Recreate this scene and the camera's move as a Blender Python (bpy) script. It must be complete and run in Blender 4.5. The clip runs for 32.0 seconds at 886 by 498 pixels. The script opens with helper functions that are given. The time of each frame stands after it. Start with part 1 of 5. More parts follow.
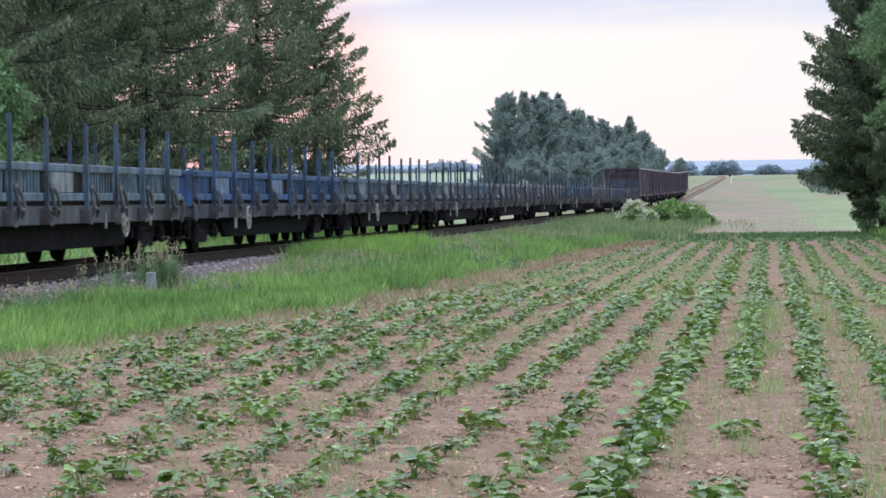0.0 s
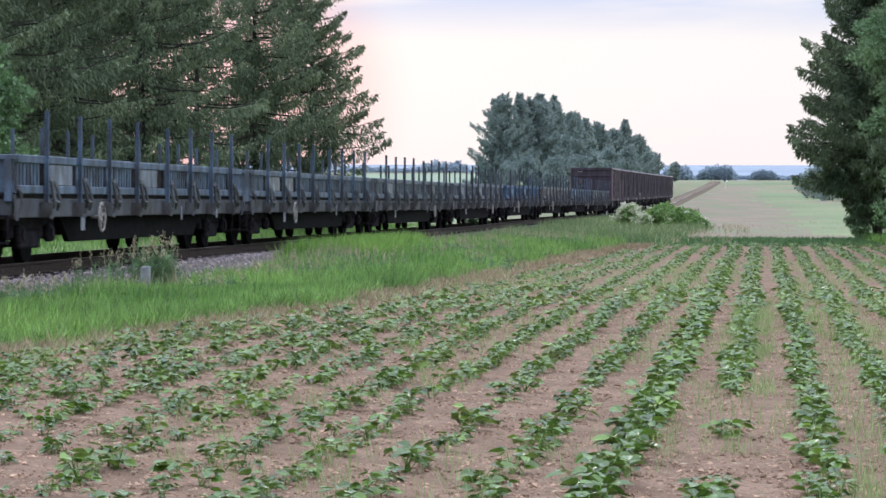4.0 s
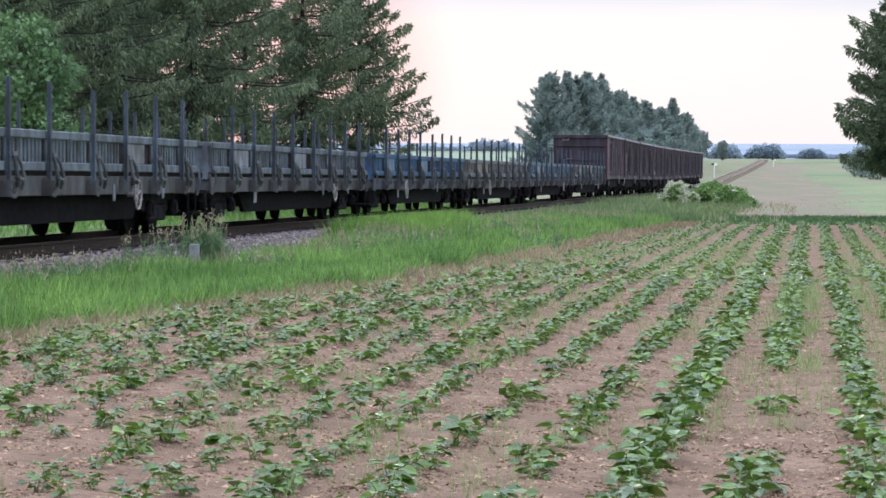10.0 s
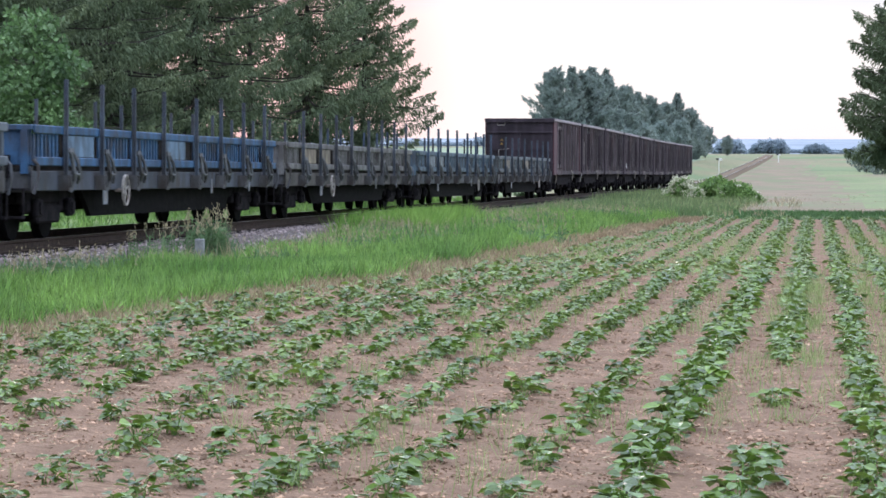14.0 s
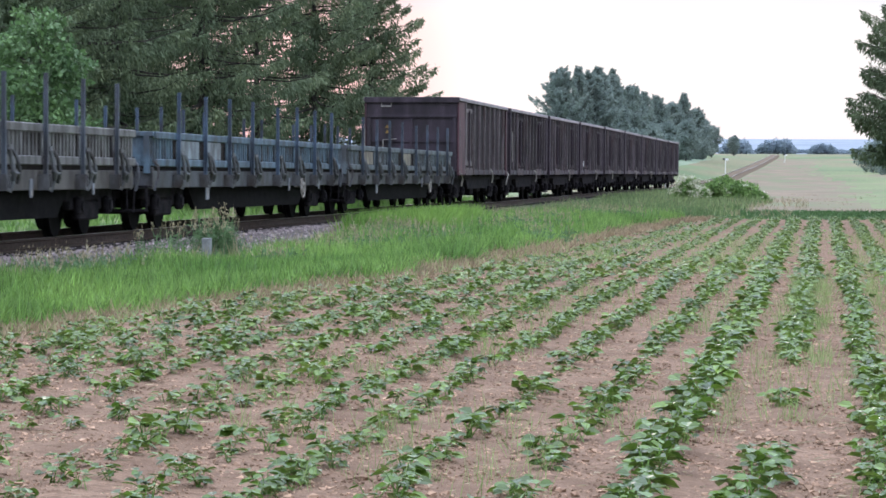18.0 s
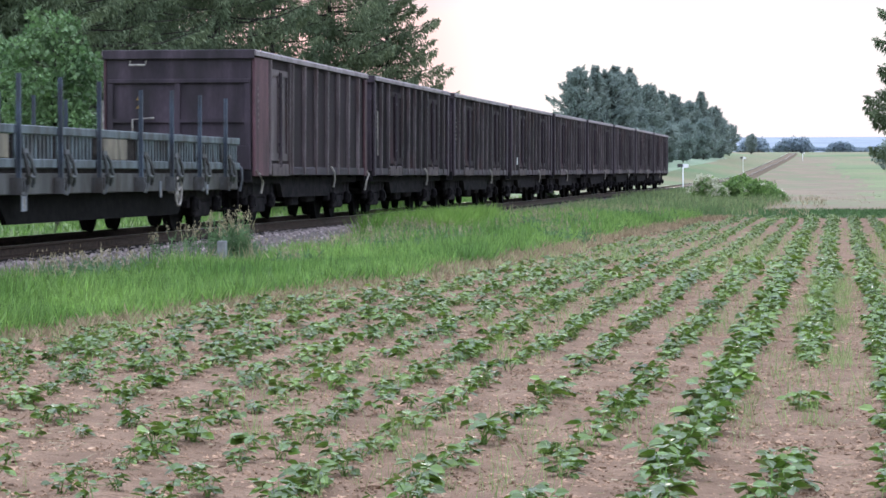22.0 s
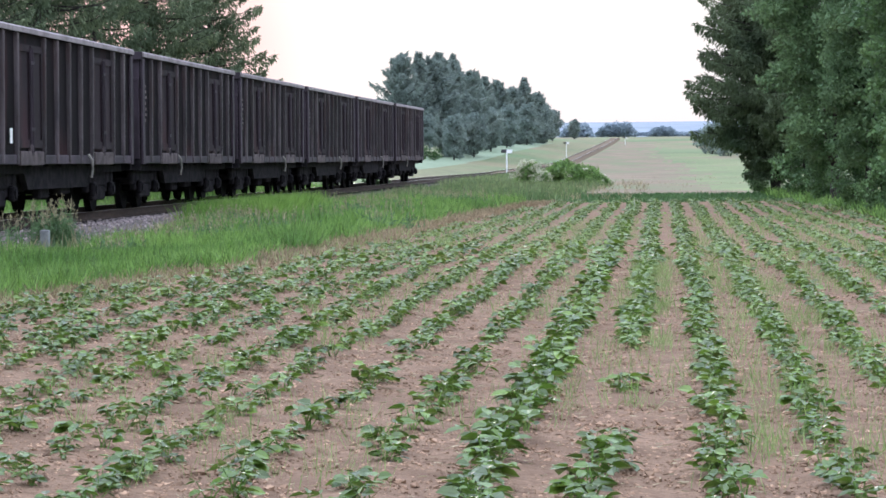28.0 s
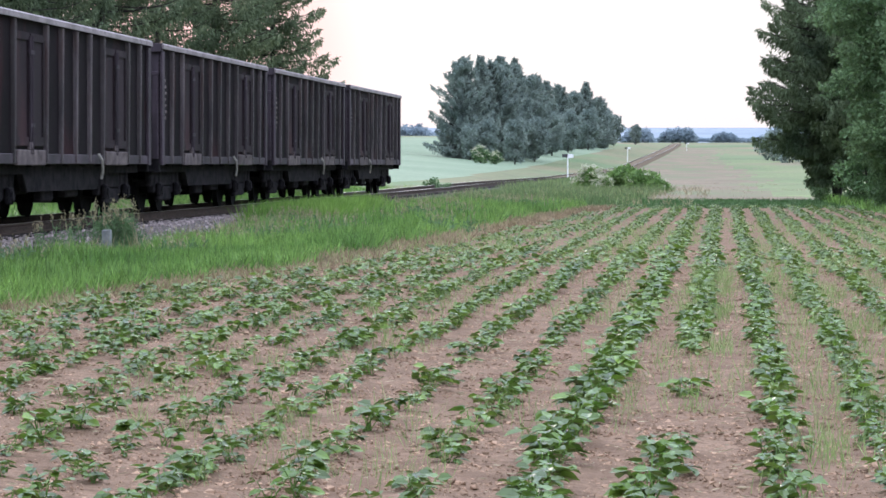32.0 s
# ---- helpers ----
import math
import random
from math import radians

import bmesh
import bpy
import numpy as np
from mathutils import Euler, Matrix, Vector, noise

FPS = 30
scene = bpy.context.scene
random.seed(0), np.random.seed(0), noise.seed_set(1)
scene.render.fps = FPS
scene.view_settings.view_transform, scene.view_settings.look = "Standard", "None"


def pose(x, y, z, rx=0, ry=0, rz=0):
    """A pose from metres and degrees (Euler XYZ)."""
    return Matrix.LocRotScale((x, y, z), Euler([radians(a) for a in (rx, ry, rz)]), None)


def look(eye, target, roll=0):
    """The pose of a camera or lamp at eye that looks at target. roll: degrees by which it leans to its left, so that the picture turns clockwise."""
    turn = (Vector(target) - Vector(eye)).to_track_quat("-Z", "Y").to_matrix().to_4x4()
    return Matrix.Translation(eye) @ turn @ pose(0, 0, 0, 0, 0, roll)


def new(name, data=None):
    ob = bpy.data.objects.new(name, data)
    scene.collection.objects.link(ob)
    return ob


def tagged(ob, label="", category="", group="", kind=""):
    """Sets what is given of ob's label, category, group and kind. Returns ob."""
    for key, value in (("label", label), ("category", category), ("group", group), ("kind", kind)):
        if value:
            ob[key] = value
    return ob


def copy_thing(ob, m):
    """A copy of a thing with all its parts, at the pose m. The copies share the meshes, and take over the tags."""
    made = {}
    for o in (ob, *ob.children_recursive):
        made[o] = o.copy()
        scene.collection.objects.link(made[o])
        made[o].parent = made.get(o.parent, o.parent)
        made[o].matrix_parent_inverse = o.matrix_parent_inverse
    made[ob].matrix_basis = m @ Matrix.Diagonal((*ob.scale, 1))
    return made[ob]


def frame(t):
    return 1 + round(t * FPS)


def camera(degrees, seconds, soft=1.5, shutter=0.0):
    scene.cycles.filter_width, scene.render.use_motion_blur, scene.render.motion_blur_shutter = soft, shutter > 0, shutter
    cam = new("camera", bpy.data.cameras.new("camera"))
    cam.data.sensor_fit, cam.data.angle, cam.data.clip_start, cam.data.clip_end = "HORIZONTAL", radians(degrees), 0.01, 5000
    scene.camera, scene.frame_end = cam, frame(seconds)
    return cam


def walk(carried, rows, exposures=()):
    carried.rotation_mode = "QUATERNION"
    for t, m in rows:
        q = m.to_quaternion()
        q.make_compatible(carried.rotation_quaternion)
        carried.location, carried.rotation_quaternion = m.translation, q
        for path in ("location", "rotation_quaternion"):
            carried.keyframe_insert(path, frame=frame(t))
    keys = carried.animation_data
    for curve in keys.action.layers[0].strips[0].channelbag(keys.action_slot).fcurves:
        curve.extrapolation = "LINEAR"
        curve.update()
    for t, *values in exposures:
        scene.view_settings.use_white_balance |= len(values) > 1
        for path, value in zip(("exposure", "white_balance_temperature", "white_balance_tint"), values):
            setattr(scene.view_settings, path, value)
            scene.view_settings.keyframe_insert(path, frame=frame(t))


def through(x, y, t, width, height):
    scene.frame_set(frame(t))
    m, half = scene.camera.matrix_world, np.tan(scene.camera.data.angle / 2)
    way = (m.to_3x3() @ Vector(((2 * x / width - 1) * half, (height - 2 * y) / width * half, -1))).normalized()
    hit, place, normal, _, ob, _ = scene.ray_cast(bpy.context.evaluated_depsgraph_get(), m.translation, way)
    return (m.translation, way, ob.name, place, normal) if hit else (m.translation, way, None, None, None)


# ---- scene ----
# the camera: a hand-held long lens beside the bean field, eye 1.5 m above the soil
cam = camera(17.60, 32.0, soft=1.6, shutter=0.4)


def eye_pose(x, y, z, yaw, pitch, roll):
    return pose(x, y, z, 90 + pitch, 0, yaw) @ pose(0, 0, 0, 0, 0, roll)


# seconds, x, y, z, yaw to the left, pitch, roll
EYE = (
    (0.0, -0.012, 0.211, 1.521, 7.185, -1.228, -0.751),
    (0.5, -0.009, 0.173, 1.512, 7.108, -1.202, -0.606),
    (1.0, -0.009, 0.148, 1.510, 7.089, -1.194, -0.393),
    (1.5, -0.013, 0.137, 1.510, 7.071, -1.189, -0.216),
    (2.0, -0.011, 0.115, 1.511, 7.068, -1.194, -0.115),
    (2.5, -0.013, 0.115, 1.507, 7.064, -1.197, -0.049),
    (3.0, -0.014, 0.115, 1.504, 7.064, -1.205, 0.014),
    (3.5, -0.015, 0.111, 1.501, 7.060, -1.214, 0.102),
    (5.5, -0.012, 0.047, 1.500, 7.147, -1.281, 0.297),
    (6.0, -0.011, 0.034, 1.499, 7.300, -1.331, 0.329),
    (6.5, -0.007, 0.018, 1.501, 7.460, -1.388, 0.264),
    (7.0, -0.008, 0.017, 1.496, 7.612, -1.438, 0.242),
    (7.5, 0.000, 0.001, 1.498, 7.781, -1.495, 0.107),
    (8.0, -0.001, -0.009, 1.495, 7.900, -1.554, 0.102),
    (8.5, -0.000, -0.016, 1.490, 7.985, -1.602, 0.063),
    (9.0, 0.001, -0.033, 1.492, 8.004, -1.637, 0.057),
    (9.5, 0.001, -0.038, 1.491, 8.006, -1.652, 0.071),
    (10.0, -0.003, -0.041, 1.492, 7.997, -1.654, 0.204),
    (10.5, -0.001, -0.054, 1.494, 7.997, -1.645, 0.218),
    (11.0, 0.004, -0.072, 1.491, 7.993, -1.638, 0.251),
    (11.5, 0.006, -0.079, 1.491, 8.007, -1.648, 0.263),
    (12.0, 0.009, -0.098, 1.491, 8.031, -1.672, 0.225),
    (12.5, 0.012, -0.096, 1.489, 8.054, -1.690, 0.144),
    (13.0, 0.012, -0.102, 1.487, 8.072, -1.717, 0.115),
    (13.5, 0.012, -0.102, 1.488, 8.089, -1.741, 0.123),
    (14.0, 0.009, -0.129, 1.487, 8.092, -1.749, 0.179),
    (14.5, 0.003, -0.125, 1.486, 8.092, -1.753, 0.237),
    (16.5, 0.001, -0.157, 1.484, 8.141, -1.749, 0.305),
    (17.0, 0.002, -0.162, 1.485, 8.163, -1.753, 0.238),
    (17.5, -0.004, -0.137, 1.484, 8.190, -1.752, 0.232),
    (18.0, -0.005, -0.122, 1.483, 8.216, -1.755, 0.240),
    (18.5, -0.006, -0.105, 1.487, 8.248, -1.759, 0.124),
    (19.0, -0.006, -0.104, 1.487, 8.283, -1.759, 0.123),
    (19.5, -0.004, -0.084, 1.488, 8.331, -1.762, 0.069),
    (20.0, -0.004, -0.052, 1.488, 8.378, -1.758, -0.035),
    (20.5, -0.006, -0.014, 1.488, 8.423, -1.761, -0.071),
    (21.0, -0.010, 0.015, 1.493, 8.469, -1.762, -0.117),
    (21.5, -0.015, 0.073, 1.493, 8.518, -1.763, -0.100),
    (22.0, -0.015, 0.113, 1.494, 8.576, -1.751, -0.115),
    (22.5, -0.008, 0.143, 1.499, 8.649, -1.738, -0.205),
    (23.0, -0.012, 0.163, 1.498, 8.230, -1.727, -0.070),
    (23.5, 0.001, 0.167, 1.496, 6.824, -1.713, -0.050),
    (24.0, 0.008, 0.102, 1.499, 4.927, -1.717, 0.048),
    (24.5, 0.018, 0.092, 1.499, 3.549, -1.733, -0.061),
    (26.5, 0.008, 0.033, 1.499, 4.136, -1.918, -0.431),
    (27.0, 0.009, 0.030, 1.495, 4.467, -1.961, -0.453),
    (27.5, 0.011, 0.031, 1.494, 4.795, -2.004, -0.483),
    (28.0, 0.012, 0.021, 1.493, 5.078, -2.037, -0.529),
    (28.5, 0.012, 0.020, 1.493, 5.302, -2.069, -0.533),
    (29.0, 0.012, 0.018, 1.493, 5.458, -2.087, -0.527),
    (29.5, 0.011, 0.003, 1.489, 5.590, -2.092, -0.395),
    (30.0, 0.007, -0.001, 1.492, 5.725, -2.090, -0.279),
    (30.5, 0.012, 0.006, 1.486, 5.874, -2.055, -0.230),
    (31.0, 0.017, 0.001, 1.486, 6.028, -2.021, -0.228),
    (31.5, 0.008, -0.001, 1.486, 6.149, -1.992, -0.018),
    (32.0, 0.005, -0.002, 1.488, 6.278, -1.957, 0.013),
)
# the camera holds its picture a little darker at the start
walk(cam, [(r[0], eye_pose(*r[1:])) for r in EYE], [(0.0, -0.07), (8.0, -0.07), (10.5, -0.02), (19.0, 0.05), (32.0, 0.04)])

# ---- world, sun, exposure ----
scene.view_settings.exposure = 0.0
world = bpy.data.worlds.new("overcast_evening")
scene.world = world
world.use_nodes = True
wn, wl = world.node_tree.nodes, world.node_tree.links
wn.clear()
SUN_AZ, SUN_EL = radians(-11.5), radians(6)
sky = wn.new("ShaderNodeTexSky")
sky.sky_type = "NISHITA"
sky.sun_disc = False
sky.sun_elevation, sky.sun_rotation = SUN_EL, SUN_AZ
sky.dust_density = 2.0
skyb = wn.new("ShaderNodeBackground")
skyb.inputs["Strength"].default_value = 0.1
wl.new(sky.outputs["Color"], skyb.inputs["Color"])
# thin high cloud cover over the whole dome, warmer towards the horizon
tc = wn.new("ShaderNodeTexCoord")
sep = wn.new("ShaderNodeSeparateXYZ")
wl.new(tc.outputs["Generated"], sep.inputs["Vector"])
ramp = wn.new("ShaderNodeValToRGB")
cr = ramp.color_ramp
cr.elements[0].position, cr.elements[0].color = 0.0, (0.96, 0.915, 0.96, 1)
cr.elements[1].position, cr.elements[1].color = 1.0, (1.045, 0.985, 0.972, 1)
e = cr.elements.new(0.035)
e.color = (0.955, 0.95, 0.995, 1)
e = cr.elements.new(0.12)
e.color = (0.975, 0.965, 0.99, 1)
wl.new(sep.outputs["Z"], ramp.inputs["Fac"])
mp = wn.new("ShaderNodeMapping")
mp.inputs["Scale"].default_value = (3.0, 3.0, 26.0)
mp.inputs["Location"].default_value = (0.35, 0.0, 0.3)
wl.new(tc.outputs["Generated"], mp.inputs["Vector"])
cn = wn.new("ShaderNodeTexNoise")
cn.inputs["Scale"].default_value, cn.inputs["Detail"].default_value = 1.6, 5
wl.new(mp.outputs["Vector"], cn.inputs["Vector"])
cr2 = wn.new("ShaderNodeValToRGB")
c2 = cr2.color_ramp
c2.elements[0].position, c2.elements[0].color = 0.56, (0.62, 0.745, 0.98, 1)
c2.elements[1].position, c2.elements[1].color = 0.72, (1, 1, 1, 1)
wl.new(cn.outputs["Fac"], cr2.inputs["Fac"])
# the greyer cloud bellies lie higher up, the veil above the horizon is unbroken
veil = wn.new("ShaderNodeMapRange")
veil.inputs["From Min"].default_value, veil.inputs["From Max"].default_value = 0.051, 0.066
wl.new(sep.outputs["Z"], veil.inputs["Value"])
mulc = wn.new("ShaderNodeMix")
mulc.data_type, mulc.blend_type = "RGBA", "MULTIPLY"
wl.new(veil.outputs["Result"], mulc.inputs["Factor"])
wl.new(ramp.outputs["Color"], mulc.inputs["A"])
wl.new(cr2.outputs["Color"], mulc.inputs["B"])
# rosy glow where the low sun stands behind the spruces
dotn = wn.new("ShaderNodeVectorMath")
dotn.operation = "DOT_PRODUCT"
dotn.inputs[1].default_value = (math.sin(SUN_AZ) * math.cos(0.03), math.cos(SUN_AZ) * math.cos(0.03), math.sin(0.03))
wl.new(tc.outputs["Generated"], dotn.inputs[0])
glow = wn.new("ShaderNodeMapRange")
glow.interpolation_type = "SMOOTHSTEP"
glow.inputs["From Min"].default_value, glow.inputs["From Max"].default_value = math.cos(radians(4.0)), math.cos(radians(1.2))
wl.new(dotn.outputs["Value"], glow.inputs["Value"])
rosy = wn.new("ShaderNodeMix")
rosy.data_type, rosy.blend_type = "RGBA", "MULTIPLY"
rosy.inputs["B"].default_value = (1.0, 0.66, 0.68, 1)
wl.new(glow.outputs["Result"], rosy.inputs["Factor"])
wl.new(mulc.outputs["Result"], rosy.inputs["A"])
# an overcast dome is nearly three times brighter overhead than at the horizon
dome = wn.new("ShaderNodeMapRange")
dome.inputs["From Min"].default_value, dome.inputs["From Max"].default_value = 0.06, 0.85
dome.inputs["To Min"].default_value, dome.inputs["To Max"].default_value = 1.02, 4.1
wl.new(sep.outputs["Z"], dome.inputs["Value"])
cloudb = wn.new("ShaderNodeBackground")
wl.new(dome.outputs["Result"], cloudb.inputs["Strength"])
wl.new(rosy.outputs["Result"], cloudb.inputs["Color"])
addw = wn.new("ShaderNodeMixShader")
addw.inputs["Fac"].default_value = 0.975
wo = wn.new("ShaderNodeOutputWorld")
wl.new(skyb.outputs[0], addw.inputs[1])
wl.new(cloudb.outputs[0], addw.inputs[2])
wl.new(addw.outputs[0], wo.inputs["Surface"])

sun = new("sun", bpy.data.lights.new("sun", "SUN"))
sun.data.energy, sun.data.angle, sun.data.color = 0.6, radians(14), (1.0, 0.84, 0.78)
sun.matrix_world = look((90 * math.sin(SUN_AZ) * math.cos(SUN_EL), 90 * math.cos(SUN_AZ) * math.cos(SUN_EL), 90 * math.sin(SUN_EL)), (0, 0, 0))


# ---- materials ----
def material(name, dark, light, scale=6.0, fine=60.0, rough=0.8, metal=0.0, bump=0.2, tint=False, rand=0.0, stain=None,
             stain_scale=1.2, stain_at=(0.5, 0.7), stretch=(1, 1, 1), through=0.0, spec=0.5, island=0.0, depth=0.01):
    """Two-scale procedural surface: broad patches, fine grain with relief, and an optional stain layer."""
    m = bpy.data.materials.new(name)
    m.use_nodes = True
    n, l = m.node_tree.nodes, m.node_tree.links
    b = n["Principled BSDF"]
    b.inputs["Roughness"].default_value, b.inputs["Metallic"].default_value = rough, metal
    b.inputs["Specular IOR Level"].default_value = spec
    t = n.new("ShaderNodeTexCoord")
    mp = n.new("ShaderNodeMapping")
    mp.inputs["Scale"].default_value = stretch
    l.new(t.outputs["Object"], mp.inputs["Vector"])

    def noise_tex(s, d=4.0):
        x = n.new("ShaderNodeTexNoise")
        x.inputs["Scale"].default_value, x.inputs["Detail"].default_value = s, d
        l.new(mp.outputs["Vector"], x.inputs["Vector"])
        return x

    def mix(kind, fac, a, bb):
        x = n.new("ShaderNodeMix")
        x.data_type, x.blend_type = "RGBA", kind
        for sock, val in (("Factor", fac), ("A", a), ("B", bb)):
            if isinstance(val, (int, float)):
                x.inputs[sock].default_value = val
            elif isinstance(val, tuple):
                x.inputs[sock].default_value = (*val, 1)
            else:
                l.new(val, x.inputs[sock])
        return x.outputs["Result"]

    def band(src, lo, hi):
        x = n.new("ShaderNodeMapRange")
        x.inputs["From Min"].default_value, x.inputs["From Max"].default_value = lo, hi
        l.new(src, x.inputs["Value"])
        return x.outputs["Result"]

    big, small = noise_tex(scale), noise_tex(fine, 3.0)
    col = mix("MIX", band(big.outputs["Fac"], 0.32, 0.68), dark, light)
    col = mix("OVERLAY", 0.45, col, small.outputs["Fac"])
    if tint:
        info = n.new("ShaderNodeObjectInfo")
        col = mix("MULTIPLY", 1.0, col, info.outputs["Color"])
    if rand or island:
        if island:
            src = n.new("ShaderNodeNewGeometry").outputs["Random Per Island"]
        else:
            src = n.new("ShaderNodeObjectInfo").outputs["Random"]
        amount = island or rand
        h = n.new("ShaderNodeHueSaturation")
        v = n.new("ShaderNodeMapRange")
        v.inputs["To Min"].default_value, v.inputs["To Max"].default_value = 1 - amount, 1 + amount
        l.new(src, v.inputs["Value"])
        l.new(v.outputs["Result"], h.inputs["Value"])
        l.new(col, h.inputs["Color"])
        col = h.outputs["Color"]
    if stain:
        st = noise_tex(stain_scale, 6.0)
        col = mix("MIX", band(st.outputs["Fac"], *stain_at), col, stain)
    l.new(col, b.inputs["Base Color"])
    if bump:
        bp = n.new("ShaderNodeBump")
        bp.inputs["Strength"].default_value, bp.inputs["Distance"].default_value = bump, depth
        l.new(small.outputs["Fac"], bp.inputs["Height"])
        l.new(bp.outputs["Normal"], b.inputs["Normal"])
    if through:
        tr = n.new("ShaderNodeBsdfTranslucent")
        l.new(col, tr.inputs["Color"])
        ms = n.new("ShaderNodeMixShader")
        ms.inputs["Fac"].default_value = through
        l.new(b.outputs[0], ms.inputs[1])
        l.new(tr.outputs[0], ms.inputs[2])
        l.new(ms.outputs[0], n["Material Output"].inputs["Surface"])
    return m


SOIL = material("dry_soil", (0.168, 0.107, 0.071), (0.268, 0.176, 0.119), 2.2, 70, 0.95, bump=0.8, depth=0.025, spec=0.12, stain=(0.157, 0.098, 0.064), stain_scale=16, stain_at=(0.50, 0.66))
CLOD = material("soil_crumb", (0.205, 0.133, 0.089), (0.405, 0.270, 0.183), 3, 50, 0.95, bump=0, island=0.45, spec=0.08)
GRASS_GROUND = material("meadow_ground", (0.07, 0.13, 0.035), (0.20, 0.24, 0.085), 0.12, 9, 0.95, bump=0.6, stain=(0.16, 0.15, 0.075), stain_scale=0.045, stain_at=(0.5, 0.66))
FAR_GRASS = material("far_meadow", (0.066, 0.118, 0.036), (0.190, 0.135, 0.076), 0.028, 0.8, 0.95, bump=0.3, stain=(0.10, 0.150, 0.055), stain_scale=0.03, stain_at=(0.50, 0.62), stretch=(1.6, 0.45, 1))
DRY_MEADOW = material("reddish_dry_meadow", (0.128, 0.098, 0.055), (0.180, 0.128, 0.079), 0.15, 3, 0.95, bump=0.4, stain=(0.112, 0.126, 0.054), stain_scale=0.09, stain_at=(0.48, 0.62), stretch=(1.6, 0.6, 1))
FRESH_MEADOW = material("fresh_green_meadow", (0.092, 0.132, 0.044), (0.150, 0.172, 0.068), 0.06, 2, 0.95, bump=0.4, stain=(0.145, 0.122, 0.066), stain_scale=0.05, stain_at=(0.52, 0.66), stretch=(1.4, 0.4, 1))
WHEAT = material("green_wheat", (0.13, 0.185, 0.105), (0.175, 0.225, 0.14), 0.06, 3.0, 0.95, bump=0.3)
# blue-grey hill ground, the distance haze is painted into its colour
HAZE_HILL = material("haze_tinted_hill", (0.165, 0.205, 0.25), (0.205, 0.245, 0.285), 0.004, 0.03, 1.0, bump=0)
BALLAST = material("ballast_bed", (0.07, 0.06, 0.055), (0.20, 0.17, 0.16), 9, 45, 0.95, bump=1.0, depth=0.03, spec=0.15)
STONE = material("ballast_stone", (0.19, 0.155, 0.150), (0.38, 0.310, 0.300), 14, 60, 0.9, bump=0.4, island=0.42)
FAR_BALLAST = material("brown_far_ballast", (0.108, 0.082, 0.054), (0.162, 0.120, 0.082), 3, 30, 0.95, bump=0.4, spec=0.1)
RAIL_STEEL = material("rusty_rail", (0.030, 0.021, 0.017), (0.075, 0.052, 0.040), 12, 70, 0.7, metal=0.2, bump=0.3, spec=0.1)
RAIL_TOP = material("worn_rail_head", (0.30, 0.28, 0.27), (0.5, 0.47, 0.45), 12, 70, 0.35, metal=0.9, bump=0.1)
SLEEPER = material("sleeper_wood", (0.012, 0.0105, 0.010), (0.036, 0.030, 0.027), 10, 60, 0.9, bump=0.5, rand=0.3, spec=0.1)
PAINT = material("weathered_paint", (0.20, 0.212, 0.235), (0.51, 0.54, 0.59), 2.8, 38, 0.62, bump=0.25, tint=True, stain=(0.034, 0.026, 0.022), stain_scale=3.6, stain_at=(0.46, 0.70), stretch=(1, 1, 0.45), spec=0.3)
RUSTY = material("rust_brown_paint", (0.024, 0.0180, 0.0235), (0.064, 0.046, 0.060), 2.2, 30, 0.66, bump=0.3, stain=(0.020, 0.016, 0.018), stain_scale=3.0, stain_at=(0.45, 0.75), stretch=(1, 1, 0.25), rand=0.22, spec=0.25)
# rib paint lightened as if lit, side sheets darkened as shade between the ribs
RIB = material("worn_lit_rib_paint", (0.027, 0.0210, 0.0245), (0.086, 0.068, 0.073), 2.6, 30, 0.5, bump=0.3, stain=(0.040, 0.018, 0.018), stain_scale=2.0, stain_at=(0.50, 0.72), stretch=(1, 1, 0.3), rand=0.38, spec=0.3)
PANEL = material("shade_darkened_sheet", (0.0050, 0.0037, 0.0046), (0.0130, 0.0088, 0.0110), 1.4, 30, 0.75, bump=0.3, stain=(0.050, 0.016, 0.019), stain_scale=1.1, stain_at=(0.60, 0.82), stretch=(1, 1, 0.3), rand=0.25, spec=0.06)
PANEL_WARM = material("brown_shaded_sheet", (0.011, 0.0075, 0.0095), (0.029, 0.0190, 0.0235), 1.6, 30, 0.7, bump=0.3, stain=(0.050, 0.020, 0.024), stain_scale=1.4, stain_at=(0.56, 0.80), stretch=(1, 1, 0.3), spec=0.12)
RIB_WARM = material("brown_rib_paint", (0.050, 0.037, 0.042), (0.124, 0.097, 0.103), 2.6, 30, 0.5, bump=0.3, stain=(0.055, 0.027, 0.028), stain_scale=2.0, stain_at=(0.50, 0.72), stretch=(1, 1, 0.3), rand=0.25, spec=0.28)
DUSTY = material("dusty_brown_steel", (0.050, 0.038, 0.040), (0.125, 0.098, 0.098), 3.0, 30, 0.8, bump=0.3, stain=(0.03, 0.02, 0.02), stain_scale=4, stain_at=(0.52, 0.7), rand=0.25, spec=0.2)
CORNER = material("red_brown_corner_paint", (0.050, 0.024, 0.030), (0.105, 0.050, 0.060), 2.2, 30, 0.66, bump=0.3, stain=(0.03, 0.02, 0.022), stain_scale=3.0, stain_at=(0.5, 0.75), stretch=(1, 1, 0.25), rand=0.2, spec=0.25)
CHALK = material("faded_chalk_paint", (0.10, 0.07, 0.075), (0.20, 0.16, 0.16), 14, 60, 0.7, bump=0.1, stain=(0.05, 0.028, 0.03), stain_scale=14, stain_at=(0.45, 0.6))
RIM = material("dusty_top_rail", (0.16, 0.135, 0.14), (0.28, 0.24, 0.245), 3, 40, 0.7, bump=0.25, stain=(0.07, 0.05, 0.05), stain_scale=2.5, stain_at=(0.55, 0.75), spec=0.3)
